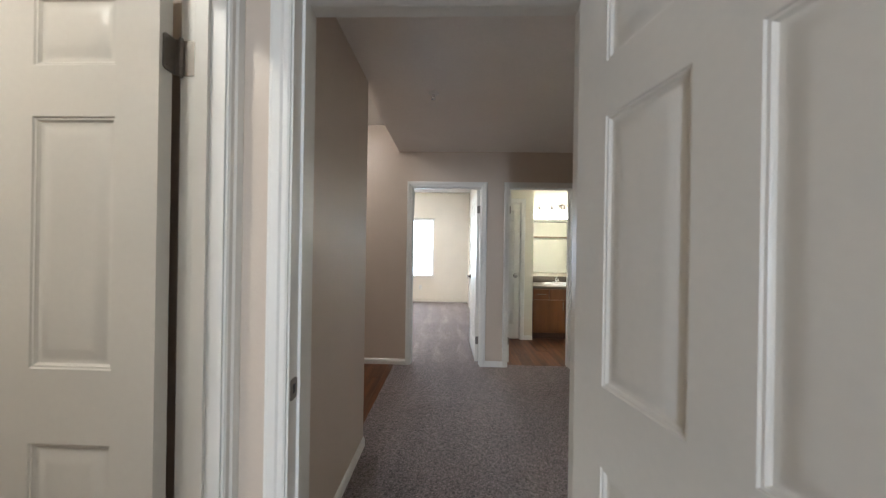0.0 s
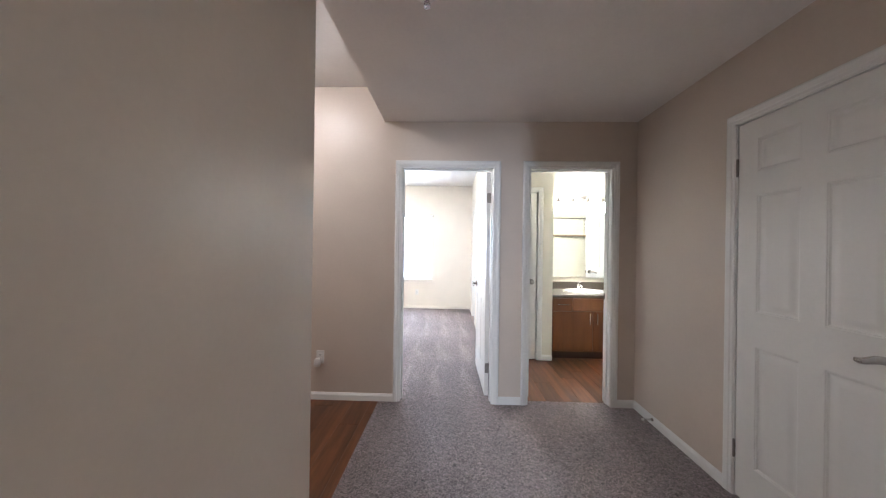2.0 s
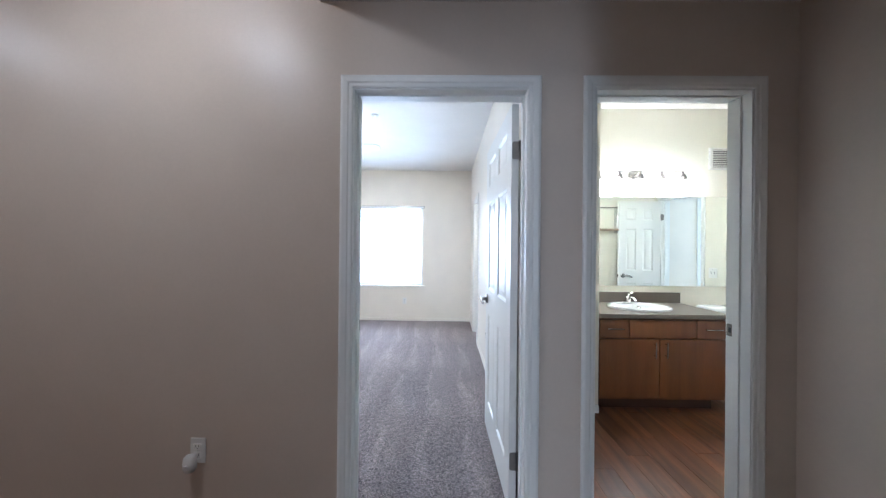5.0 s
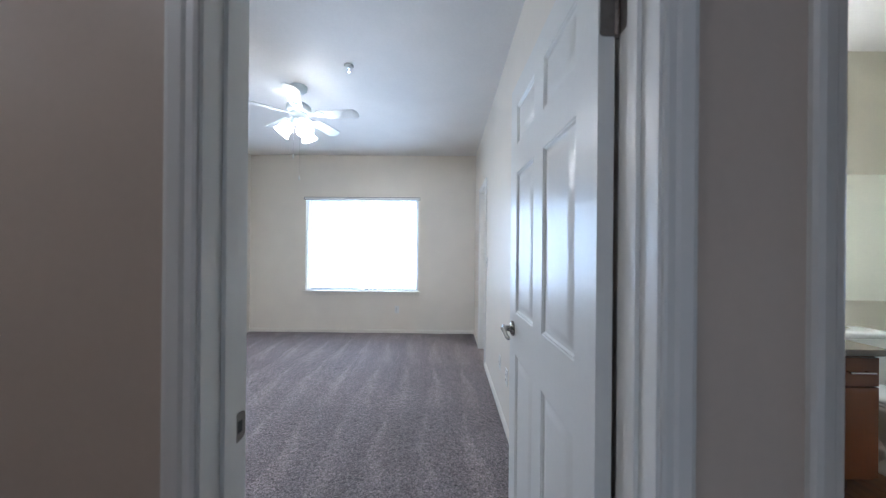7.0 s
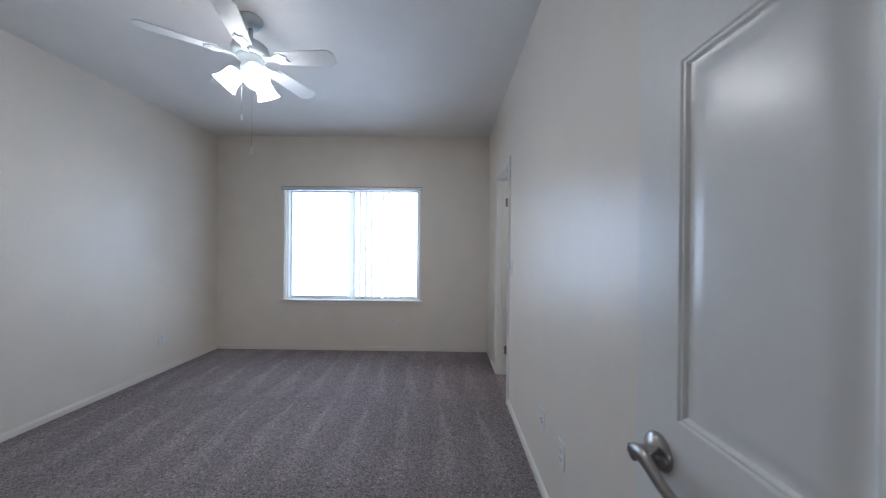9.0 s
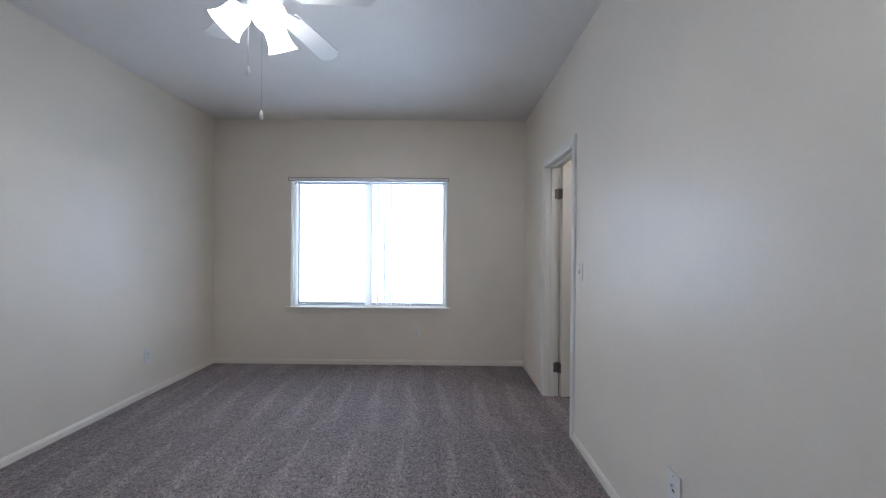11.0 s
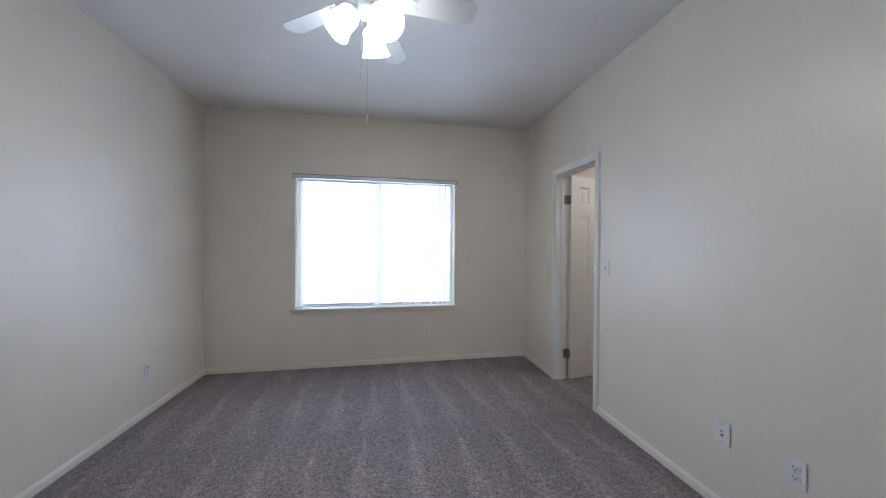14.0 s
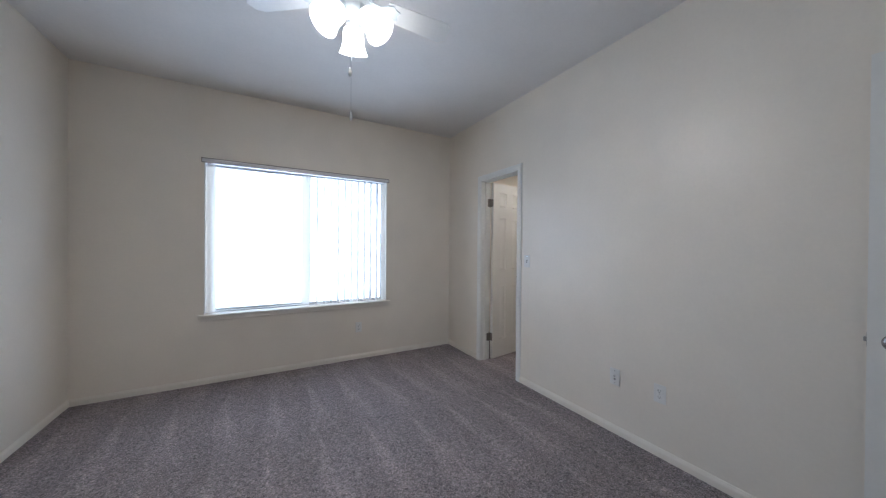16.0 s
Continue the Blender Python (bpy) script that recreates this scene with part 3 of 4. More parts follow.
wall("wall_linen", "x", (BATH_L, VAN_L), (LINEN_Y, LINEN_Y + 0.1), (0, H), [(*D_LINEN, 0, DOOR_H)], PAINT_BATH, PAINT_BATH)
wall("wall_linen_side", "y", (LINEN_Y + 0.1, BATH_END), (VAN_L - 0.1, VAN_L), (0, H), [], PAINT_BATH, PAINT_BATH)
wall("wall_closet", "y", (BATH_END + T, BED_END), (BATH_L + 1.2, BATH_L + 1.3), (0, H), [], PAINT_BED, PAINT_BED)
wall("wall_west_room", "y", (FAR[0], BATH_END + T), (WEST_END, WEST_END + T), (0, H), [(4.05, 5.19, 0.75, 2.05)], PAINT_BED, PAINT_BED)
wall("wall_west_room_south", "x", (BATH_R + T, WEST_END), FAR, (0, H), [(*D_DARK, 0, DOOR_H)], PAINT_BED, PAINT_BED)
wall("wall_west_room_north", "x", (BATH_R + T, WEST_END), (BATH_END, BATH_END + T), (0, H), [], PAINT_BED, PAINT_BED)
wall("wall_dark_room_west", "y", (2.00, FAR[0]), (BATH_R, BATH_R + T), (0, H), [], PAINT_BED, PAINT_BED)
wall("wall_dark_room_east", "y", (2.00, FAR[0]), (5.30, 5.30 + T), (0, H), [], PAINT_BED, PAINT_BED)
wall("wall_dark_room_south", "x", (BATH_R, 5.30 + T), (2.00 - T, 2.00), (0, H), [], PAINT_BED, PAINT_BED)
carpet_sheet("floor_west_room", BATH_R + 0.05, WEST_END + T, FAR[0], BATH_END + T)
carpet_sheet("floor_dark_room", BATH_R + 0.05, 5.30 + T, 2.00 - T, FAR[0])

# ---- shell: ceilings ----
slab("ceiling_main", KITCHEN_L - T, WEST_END + 0.3, START_BACK - 0.2, BED_END + 0.18, H, H + 0.12, PAINT_CEIL, "ceiling")
slab("ceiling_hall", SOFFIT_X, HALL_R, ENTRY[1], FAR[0], H_LOW, H - 0.001, PAINT_SOFFIT, "ceiling")
slab("ceiling_bath", BATH_L, BATH_R, FAR[1], BATH_END, H_BATH, H - 0.001, PAINT_CEIL, "ceiling")

# ---- shell: door frames ----
doorway("entry", "x", D_ENTRY, ENTRY, DOOR_H, ENTRY[0] + 0.040)
doorway("left", "y", D_LEFT, (START_L - T_START, START_L), DOOR_H, START_L - T_START + 0.040)
doorway("bedroom", "x", D_BED, FAR, DOOR_H, FAR[1] - 0.074)
doorway("bath", "x", D_BATH, FAR, DOOR_H, FAR[1] - 0.074)
doorway("side", "y", D_SIDE, (HALL_R, HALL_R + T), DOOR_H, HALL_R + 0.040)
doorway("closet", "y", D_CLOSET, (BED_R, BED_R + T), DOOR_H, BED_R + T - 0.074)
doorway("linen", "x", D_LINEN, (LINEN_Y, LINEN_Y + 0.1), DOOR_H, LINEN_Y + 0.042, (1, 0))
doorway("dark_room", "x", D_DARK, FAR, DOOR_H, FAR[0] + 0.040)
doorway("west", "y", D_WEST, (BATH_R, BATH_R + T), DOOR_H, BATH_R + 0.042, (1, 1))

c = 0.067
baseboard("hall", [("x", CARPET_X - 3.7, D_BED[0] - c + 0.018, FAR[0], -1), ("x", D_BED[1] + c - 0.018, D_BATH[0] - c + 0.018, FAR[0], -1),
                   ("x", D_BATH[1] + c - 0.018, HALL_R, FAR[0], -1), ("y", D_SIDE[1] + c - 0.018, FAR[0] - 0.013, HALL_R, -1),
                   ("y", ENTRY[1] + 0.018, D_SIDE[0] - c + 0.018, HALL_R, -1), ("y", ENTRY[1] + 0.018, STUB_END, HALL_L, 1)])
baseboard("bedroom", [("y", FAR[1], BED_END, BED_L, 1), ("x", BED_L + 0.013, BED_R, BED_END, -1), ("y", FAR[1], D_CLOSET[0] - c + 0.018, BED_R, -1),
                      ("y", D_CLOSET[1] + c - 0.018, BED_END - 0.013, BED_R, -1), ("x", BED_L + 0.013, D_BED[0] - c + 0.018, FAR[1], 1)], TRIM_CREAM, 0.054)
baseboard("bath", [("x", D_LINEN[1] + c - 0.018, VAN_L, LINEN_Y, -1), ("x", VAN_R, BATH_R, BATH_END, -1), ("y", D_WEST[1] + c - 0.018, BATH_END - 0.013, BATH_R, -1),
                   ("x", D_BATH[1] + c - 0.018, BATH_R, FAR[1], 1), ("y", FAR[1], LINEN_Y, BATH_L, 1)])

# ---- doors ----
tk = 0.015
door("door_1", pose(D_ENTRY[1] - tk, ENTRY[0] + 0.002, 0, 0, 0, -79), 0.72, "white six-panel interior door standing open", pin=(-0.004, 0.004))
door("door_2", pose(START_L - T_START - 0.012, D_LEFT[1] - 0.061, 0, 0, 0, 180), 0.72, "white six-panel door swung open into a side room", pin=(-0.014, -0.044))
door("door_3", pose(D_BED[1] - 0.055, FAR[1] + 0.006, 0, 0, 0, 91.4), 0.80, "white six-panel bedroom door standing open", pin=(-0.004, -0.039))
door("door_4", pose(D_BATH[0] + tk, FAR[1] + 0.006, 0, 0, 0, 91), 0.648, "white six-panel bathroom door standing open", pin=(-0.004, 0.004))
door("door_5", pose(HALL_R + 0.036, D_SIDE[1] - tk, 0, 0, 0, -90), 0.718, "white six-panel hall door, shut", pin=(-0.002, -0.041), shut=True)
door("door_6", pose(BED_R + T + 0.010, D_CLOSET[1] - 0.0205, 0, 0, 0, 9), 0.55, "white six-panel closet door standing open", pin=(-0.016, 0.004))
door("door_7", pose(D_LINEN[0] + tk, LINEN_Y + 0.037, 0, 0, 0, 0), 0.368, "narrow white linen closet door, shut", knob=True, levers=(-1,), handle_x=0.31, shut=True, pin=(-0.002, -0.041))
door("door_8", pose(BATH_R - 0.006, D_WEST[0] - 0.03, 0, 0, 0, 180), 0.60, "white six-panel door folded back against the wall", pin=(-0.004, -0.039))
strike("strike_plate", pose(D_ENTRY[0] + 0.0125, ENTRY[0] + 0.020, 0.942))
strike("strike_plate", pose(D_BED[0] + 0.0125, FAR[1] - 0.020, 0.93))
strike("strike_plate", pose(D_BATH[1] - 0.0125, FAR[1] - 0.020, 0.93, 0, 0, 180))

# ---- bedroom window ----
win = thing("window_1", pose(0, 0, 0), "white sliding window with a painted sill", "window", kind="structure")
wx0, wx1, wz0, wz1 = *WIN_X, *WIN_Z
wy = BED_END + 0.085
wm = (wx0 + wx1) / 2
bm = bmesh.new()
for x0, x1, z0, z1 in ((wx0, wx0 + 0.020, wz0, wz1), (wx1 - 0.020, wx1, wz0, wz1), (wx0 + 0.020, wx1 - 0.020, wz0, wz0 + 0.012), (wx0 + 0.020, wx1 - 0.020, wz1 - 0.020, wz1)):
    add_box(bm, x0, x1, wy, wy + 0.07, z0, z1, 0.003)
part("window_frame", bm, VINYL, win)
for sx0, sx1, dy in ((wx0 + 0.020, wm + 0.012, 0.036), (wm - 0.012, wx1 - 0.020, 0.008)):
    bm = bmesh.new()
    z0, z1 = wz0 + 0.012, wz1 - 0.020
    for a in ((sx0, sx0 + 0.024, z0, z1), (sx1 - 0.024, sx1, z0, z1), (sx0 + 0.024, sx1 - 0.024, z0, z0 + 0.018), (sx0 + 0.024, sx1 - 0.024, z1 - 0.024, z1)):
        add_box(bm, a[0], a[1], wy + dy, wy + dy + 0.024, a[2], a[3], 0.003)
    sash = part("sash", bm, VINYL, win)
    pane = part("pane", box_bm(sx0 + 0.020, sx1 - 0.020, wy + dy + 0.010, wy + dy + 0.014, z0 + 0.014, z1 - 0.020), GLASS, sash)
    pane.visible_shadow = False
bm = box_bm(wx0 - 0.045, wx1 + 0.045, BED_END - 0.035, wy, wz0 - 0.022, wz0 - 0.001, 0.005)
part("window_sill", bm, TRIM_CREAM, win)
bm = box_bm(wx0 - 0.03, wx1 + 0.03, BED_END - 0.016, BED_END - 0.001, wz0 - 0.062, wz0 - 0.023, 0.004)
part("apron", bm, TRIM_CREAM, win)
bm = bmesh.new()
add_box(bm, wx0 - 0.004, wx0 + 0.003, BED_END - 0.002, wy, wz0, wz1)
add_box(bm, wx1 - 0.003, wx1 + 0.004, BED_END - 0.002, wy, wz0, wz1)
add_box(bm, wx0 + 0.003, wx1 - 0.003, BED_END - 0.002, wy, wz1 - 0.003, wz1 + 0.004)
part("reveal", bm, TRIM, win)

blind = thing("vertical_blind", pose(wm, BED_END + 0.03, wz1), "white vertical blind with a metal headrail, half open", "blind")
part("headrail", box_bm(-0.895, 0.895, -0.042, 0.028, -0.034, 0.004, 0.004), RAIL, blind, "pale grey metal headrail")
for z in (0.001, -0.037):
    part("headrail_lip", box_bm(-0.899, 0.899, -0.047, -0.040, z, z + 0.006, 0.001), HINGE, blind)
for x in (-0.899, 0.893):
    part("headrail_cap", box_bm(x, x + 0.006, -0.0475, 0.028, -0.034, 0.002, 0.001), HINGE, blind)
vane = bmesh.new()
n = 7
cols = [[vane.verts.new((0.0445 * (2 * i / (n - 1) - 1), 0.004 * (1 - (2 * i / (n - 1) - 1) ** 2) + o, z)) for i in range(n)] for o in (0, 0.0008) for z in (-1.426, -0.060)]
for lo, hi in ((cols[0], cols[1]), (cols[2], cols[3]), (cols[0], cols[2]), (cols[1], cols[3])):
    for i in range(n - 1):
        vane.faces.new([lo[i], lo[i + 1], hi[i + 1], hi[i]])
first = part("vane", vane, VANE, blind)
clip_bm = box_bm(-0.006, 0.006, -0.003, 0.003, -0.068, -0.033, 0.001)
clip_one = part("vane_clip", clip_bm, PLASTIC, blind)
vane_turns = random.Random(3)
xs = [-0.850 + 0.020 * i for i in range(3)] + [-0.008] + [0.03 + 0.0735 * i for i in range(12)]
for i, x in enumerate(xs):
    v = first if i == 0 else first.copy()
    k = clip_one if i == 0 else clip_one.copy()
    for o in (v, k):
        if i:
            scene.collection.objects.link(o)
    turn = 152 if x == -0.008 else vane_turns.uniform(120, 128) if x < 0 else vane_turns.uniform(87, 94)
    v.matrix_local = pose(x, 0, 0, 0, 0, turn)
    k.matrix_local = pose(x, 0, 0, 0, 0, turn)

# ---- outside ----
tagged(finish("ground", box_bm(-400, 400, -400, 400, -3.4, -3.2), GROUND), kind="structure", category="ground")

# ---- ceiling fan ----
fan = thing("ceiling_fan", pose(FAN[0], FAN[1], FAN_UP), "white five-blade ceiling fan with lit glass shades", "ceiling fan")
HF = H - FAN_UP
part("canopy", add_lathe(bmesh.new(), [(0.0, HF), (0.068, HF), (0.070, HF - 0.012), (0.062, HF - 0.040), (0.040, HF - 0.058), (0.016, HF - 0.064), (0.0, HF - 0.064)], Matrix(), 32), FANWHITE, fan, smooth=True)
part("downrod", add_lathe(bmesh.new(), [(0.0, HF - 0.060), (0.013, HF - 0.060), (0.013, 2.56), (0.022, 2.555), (0.022, 2.53), (0.0, 2.53)], Matrix(), 16), FANWHITE, fan, smooth=True)
part("motor_housing", add_lathe(bmesh.new(), [(0.0, 2.555), (0.035, 2.555), (0.070, 2.545), (0.098, 2.525), (0.105, 2.505), (0.105, 2.480), (0.098, 2.462), (0.085, 2.455), (0.0, 2.455)], Matrix(), 40), FANWHITE, fan, smooth=True)
bm = bmesh.new()
for i in range(24):
    a = 2 * math.pi * i / 24
    add_lathe(bm, [(0.0, 0.0), (0.004, 0.001), (0.004, 0.034), (0.0, 0.035)], Matrix.Rotation(a, 4, "Z") @ Matrix.Translation((0.082, 0, 2.449)) @ Matrix.Rotation(radians(-58), 4, "Y"), 6)
part("vent_ring", bm, FANWHITE, fan)
part("switch_housing", add_lathe(bmesh.new(), [(0.0, 2.456), (0.080, 2.456), (0.074, 2.440), (0.055, 2.430), (0.052, 2.405), (0.056, 2.395), (0.050, 2.375), (0.030, 2.362), (0.0, 2.360)], Matrix(), 32), FANWHITE, fan, smooth=True)
for k in range(5):
    m = Matrix.Rotation(radians(0.5 + 72 * k), 4, "Z")
    bm = bmesh.new()
    outline = [(0.170, -0.050), (0.498, -0.064), (0.532, -0.033), (0.532, 0.033), (0.498, 0.064), (0.170, 0.050)]
    tilt = Matrix.Translation((0, 0, 2.455)) @ Matrix.Rotation(radians(-12), 4, "X")
    lo = [bm.verts.new(tilt @ Vector((x, y, -0.003))) for x, y in outline]
    hi = [bm.verts.new(tilt @ Vector((x, y, 0.003))) for x, y in outline]
    bm.faces.new(lo)
    bm.faces.new(hi)
    for i in range(6):
        bm.faces.new([lo[i], lo[(i + 1) % 6], hi[(i + 1) % 6], hi[i]])
    bl = part("blade", bm, FANBLADE, fan)
    bl.matrix_local = m
    bm = bmesh.new()
    iron = [(0.085, -0.020), (0.14, -0.016), (0.17, -0.036), (0.20, -0.044), (0.212, -0.030), (0.238, -0.022), (0.225, 0.0), (0.238, 0.022), (0.212, 0.030), (0.20, 0.044), (0.17, 0.036), (0.14, 0.016), (0.085, 0.020)]
    lo = [bm.verts.new(tilt @ Vector((x, y, -0.010))) for x, y in iron]
    hi = [bm.verts.new(tilt @ Vector((x, y, -0.0035))) for x, y in iron]
    bm.faces.new(lo)
    bm.faces.new(hi)
    for i in range(len(iron)):
        j = (i + 1) % len(iron)
        bm.faces.new([lo[i], lo[j], hi[j], hi[i]])
    ir = part("blade_iron", bm, FANWHITE, fan)
    ir.matrix_local = m
for a in (75, 195, 315):
    m = Matrix.Rotation(radians(a), 4, "Z") @ Matrix.Translation((0.040, 0, 2.398)) @ Matrix.Rotation(radians(141), 4, "Y") @ Matrix.Diagonal((1.08, 1.08, 1.10, 1))
    part("lamp_socket", add_lathe(bmesh.new(), [(0.0, -0.01), (0.020, -0.01), (0.022, 0.035), (0.030, 0.040), (0.030, 0.046), (0.0, 0.046)], m, 20), FANWHITE, fan, smooth=True)
    prof = [(0.025, 0.041), (0.040, 0.050), (0.046, 0.064), (0.048, 0.088), (0.051, 0.116), (0.059, 0.140), (0.067, 0.153), (0.064, 0.153), (0.056, 0.140), (0.048, 0.116), (0.045, 0.088), (0.043, 0.066), (0.037, 0.053), (0.023, 0.044)]
    sh = part("shade", add_lathe(bmesh.new(), prof, m, 28), SHADE_FAN, fan, "frosted white glass shade, lit", True)
    part("bulb", add_lathe(bmesh.new(), [(0.0, 0.046), (0.013, 0.050), (0.022, 0.080), (0.026, 0.100), (0.018, 0.118), (0.0, 0.124)], m, 16), BULB_FAN, sh, smooth=True)
for x, y, z1 in ((-0.023, -0.050, 2.124 - FAN_UP), (-0.002, 0.020, 1.950 - FAN_UP)):
    bm = add_tube(bmesh.new(), [(x * 0.9, y * 0.9, 2.40), (x, y, 2.37), (x, y, z1)], 0.0016, 6)
    ch = part("pull_chain", bm, CHROME, fan)
    part("pull_knob", add_lathe(bmesh.new(), [(0.0, z1 + 0.004), (0.004, z1), (0.008, z1 - 0.018), (0.009, z1 - 0.030), (0.006, z1 - 0.040), (0.0, z1 - 0.043)], Matrix.Translation((x, y, 0)), 14), PLASTIC, ch, smooth=True)


# ---- small wall and ceiling things ----
def sprinkler(m, label):
    s = thing("fire_sprinkler", m, label, "sprinkler", "fire sprinklers")
    part("escutcheon", add_lathe(bmesh.new(), [(0.0, 0.0), (0.038, 0.0), (0.038, -0.004), (0.028, -0.010), (0.018, -0.013), (0.0, -0.013)], Matrix(), 24), PLASTIC, s, smooth=True)
    bm = add_lathe(bmesh.new(), [(0.0, -0.010), (0.010, -0.010), (0.010, -0.024), (0.0, -0.024)], Matrix(), 12)
    for x in (-1, 1):
        add_tube(bm, [(x * 0.009, 0, -0.022), (x * 0.013, 0, -0.034), (x * 0.004, 0, -0.046)], 0.0025, 6)
    part("frame", bm, CHROME, s)
    part("deflector", add_lathe(bmesh.new(), [(0.0, -0.045), (0.015, -0.046), (0.015, -0.048), (0.0, -0.049)], Matrix(), 16), CHROME, s)
    return s


sprinkler(pose(0.008, 2.33, H_LOW), "white ceiling fire sprinkler in the hall")
sprinkler(pose(-0.662, 5.60, H), "white ceiling fire sprinkler in the bedroom")


def plate(name, m, kind, label, group=""):
    """A wall plate lying in the xz plane, its front towards -y."""
    p = thing(name, m, label, "wall plate", group)
    w = 0.058 if kind == "double" else 0.035
    part("cover", box_bm(-w, w, -0.006, 0.0, -0.0575, 0.0575, 0.003), PLASTIC, p)
    if kind == "outlet":
        for z in (-0.0195, 0.0195):
            r = part("receptacle", box_bm(-0.0165, 0.0165, -0.0085, -0.005, z - 0.0145, z + 0.0145, 0.003), PLASTIC, p)
            bm = box_bm(-0.008, -0.0055, -0.0092, -0.0080, z - 0.002, z + 0.007)
            add_box(bm, 0.0055, 0.008, -0.0092, -0.0080, z - 0.002, z + 0.006)
            add_box(bm, -0.0025, 0.0025, -0.0092, -0.0080, z - 0.010, z - 0.0055)
            part("slots", bm, DARK, r)
    elif kind == "jack":
        part("jack", add_lathe(bmesh.new(), [(0.0, 0.0), (0.0065, 0.0), (0.005, 0.008), (0.0, 0.008)], pose(0, -0.006, 0.006, 90), 12), CHROME, p)
        part("port", box_bm(-0.006, 0.006, -0.0068, -0.0058, -0.020, -0.010), DARK, p)
    else:
        for x in ((0.0,) if kind == "switch" else (-0.023, 0.023)):
            bm = box_bm(x - 0.005, x + 0.005, -0.0068, -0.0058, -0.0125, 0.0125)
            part("slot", bm, DARK, p)
            t = part("toggle", box_bm(-0.0042, 0.0042, -0.016, 0.0, -0.005, 0.005, 0.0015), PLASTIC, p)
            t.matrix_local = pose(x, -0.004, 0.002, 24)
    for z in ((-0.043, 0.043) if kind != "outlet" else (0.0,)):
        part("screw", add_lathe(bmesh.new(), [(0.0, 0.0), (0.0032, 0.0), (0.0028, 0.0012), (0.0, 0.0014)], pose(0, -0.006, z, 90), 10), CHROME, p)
    return p


G = "wall plates"
plate("wall_outlet", pose(-0.640, BED_END, 0.362), "outlet", "white duplex outlet under the bedroom window", G)
plate("wall_outlet", pose(BED_R, 5.385, 0.390, 0, 0, -90), "outlet", "white duplex outlet on the bedroom wall", G)
plate("cable_plate", pose(BED_R, 5.672, 0.392, 0, 0, -90), "jack", "white cable jack plate on the bedroom wall", G)
plate("light_switch", pose(BED_R, 6.530, 1.163, 0, 0, -90), "switch", "white toggle light switch beside the closet opening", G)
plate("wall_outlet", pose(BED_L, 7.186, 0.350, 0, 0, 90), "outlet", "white duplex outlet on the long bedroom wall", G)
plate("wall_outlet", pose(-1.010, FAR[0], 0.372), "outlet", "white duplex outlet with an air freshener plugged in", G)
plate("light_switch", pose(BATH_R, 4.80, 1.062, 0, 0, -90), "double", "white double light switch on the bathroom wall", G)

af = thing("air_freshener", pose(-1.022, FAR[0] - 0.009, 0.335), "white plug-in air freshener on an outlet", "air freshener")
part("body", add_lathe(bmesh.new(), [(0.0, -0.040), (0.020, -0.038), (0.028, -0.025), (0.030, 0.0), (0.026, 0.022), (0.016, 0.034), (0.0, 0.037)], Matrix.Translation((0, -0.026, 0)) @ Matrix.Diagonal((1, 0.75, 1, 1)), 24), PLASTIC, af, smooth=True)
part("plug", box_bm(-0.014, 0.014, -0.012, 0.0, -0.006, 0.028, 0.003), PLASTIC, af)
part("dial", add_lathe(bmesh.new(), [(0.0, 0.0), (0.012, 0.0), (0.010, 0.005), (0.0, 0.006)], pose(0, -0.047, -0.008, 90), 16), RAIL, af)


def door_stop(m, label):
    s = thing("door_stop", m, label, "door stop", "door stops")
    part("base", add_lathe(bmesh.new(), [(0.0, 0.0), (0.012, 0.0), (0.010, 0.006), (0.006, 0.010), (0.0, 0.010)], pose(0, 0, 0, 90), 14), NICKEL, s)
    pts = [(0.006 * math.cos(i * 0.7), -0.010 - 0.00072 * i, 0.006 * math.sin(i * 0.7)) for i in range(80)]
    part("spring", add_tube(bmesh.new(), pts, 0.0012, 5), NICKEL, s)
    part("tip", add_lathe(bmesh.new(), [(0.0, 0.066), (0.008, 0.066), (0.009, 0.074), (0.007, 0.080), (0.0, 0.081)], pose(0, 0, 0, 90), 14), PLASTIC, s, "white rubber tip")
    return s


door_stop(pose(-1.345, FAR[0] - 0.013, 0.042), "spring door stop on the white baseboard")
door_stop(pose(HALL_R - 0.013, 3.415, 0.042, 0, 0, -90), "spring door stop on the white baseboard")


def dome_light(m, label, glow):
    s = thing("ceiling_light", m, label, "ceiling light", "ceiling lights")
    part("base", add_lathe(bmesh.new(), [(0.0, 0.0), (0.15, 0.0), (0.155, -0.012), (0.145, -0.024), (0.0, -0.024)], Matrix(), 36), NICKEL, s, smooth=True)
    part("diffuser", add_lathe(bmesh.new(), [(0.140, -0.024), (0.132, -0.045), (0.105, -0.070), (0.060, -0.086), (0.0, -0.091)], Matrix(), 36), glow, s, "frosted glass dome, lit", True)
    return s


dome_light(pose(-1.15, 2.86, H), "unseen round frosted glass ceiling light, lit", DOME)
# second kitchen dome, out of view, added as low-angle fill for the hall
dome_light(pose(-2.90, 2.86, H), "unseen round frosted glass ceiling light, lit", DOME_KITCHEN_FILL)
# invented fixture, out of view, adds warm light to the first room
dome_light(pose(-0.05, -0.55, H), "unseen round frosted glass ceiling light, lit", DOME_START_FILL)

# no lamp known in the side room; this one is added to brighten door_2
dome_light(pose(-1.15, -0.15, H), "unseen round frosted glass ceiling light, lit", DOME_SIDE_FILL)
dome_light(pose(1.30, 6.55, H), "round frosted glass closet light, lit", DOME_CLOSET)

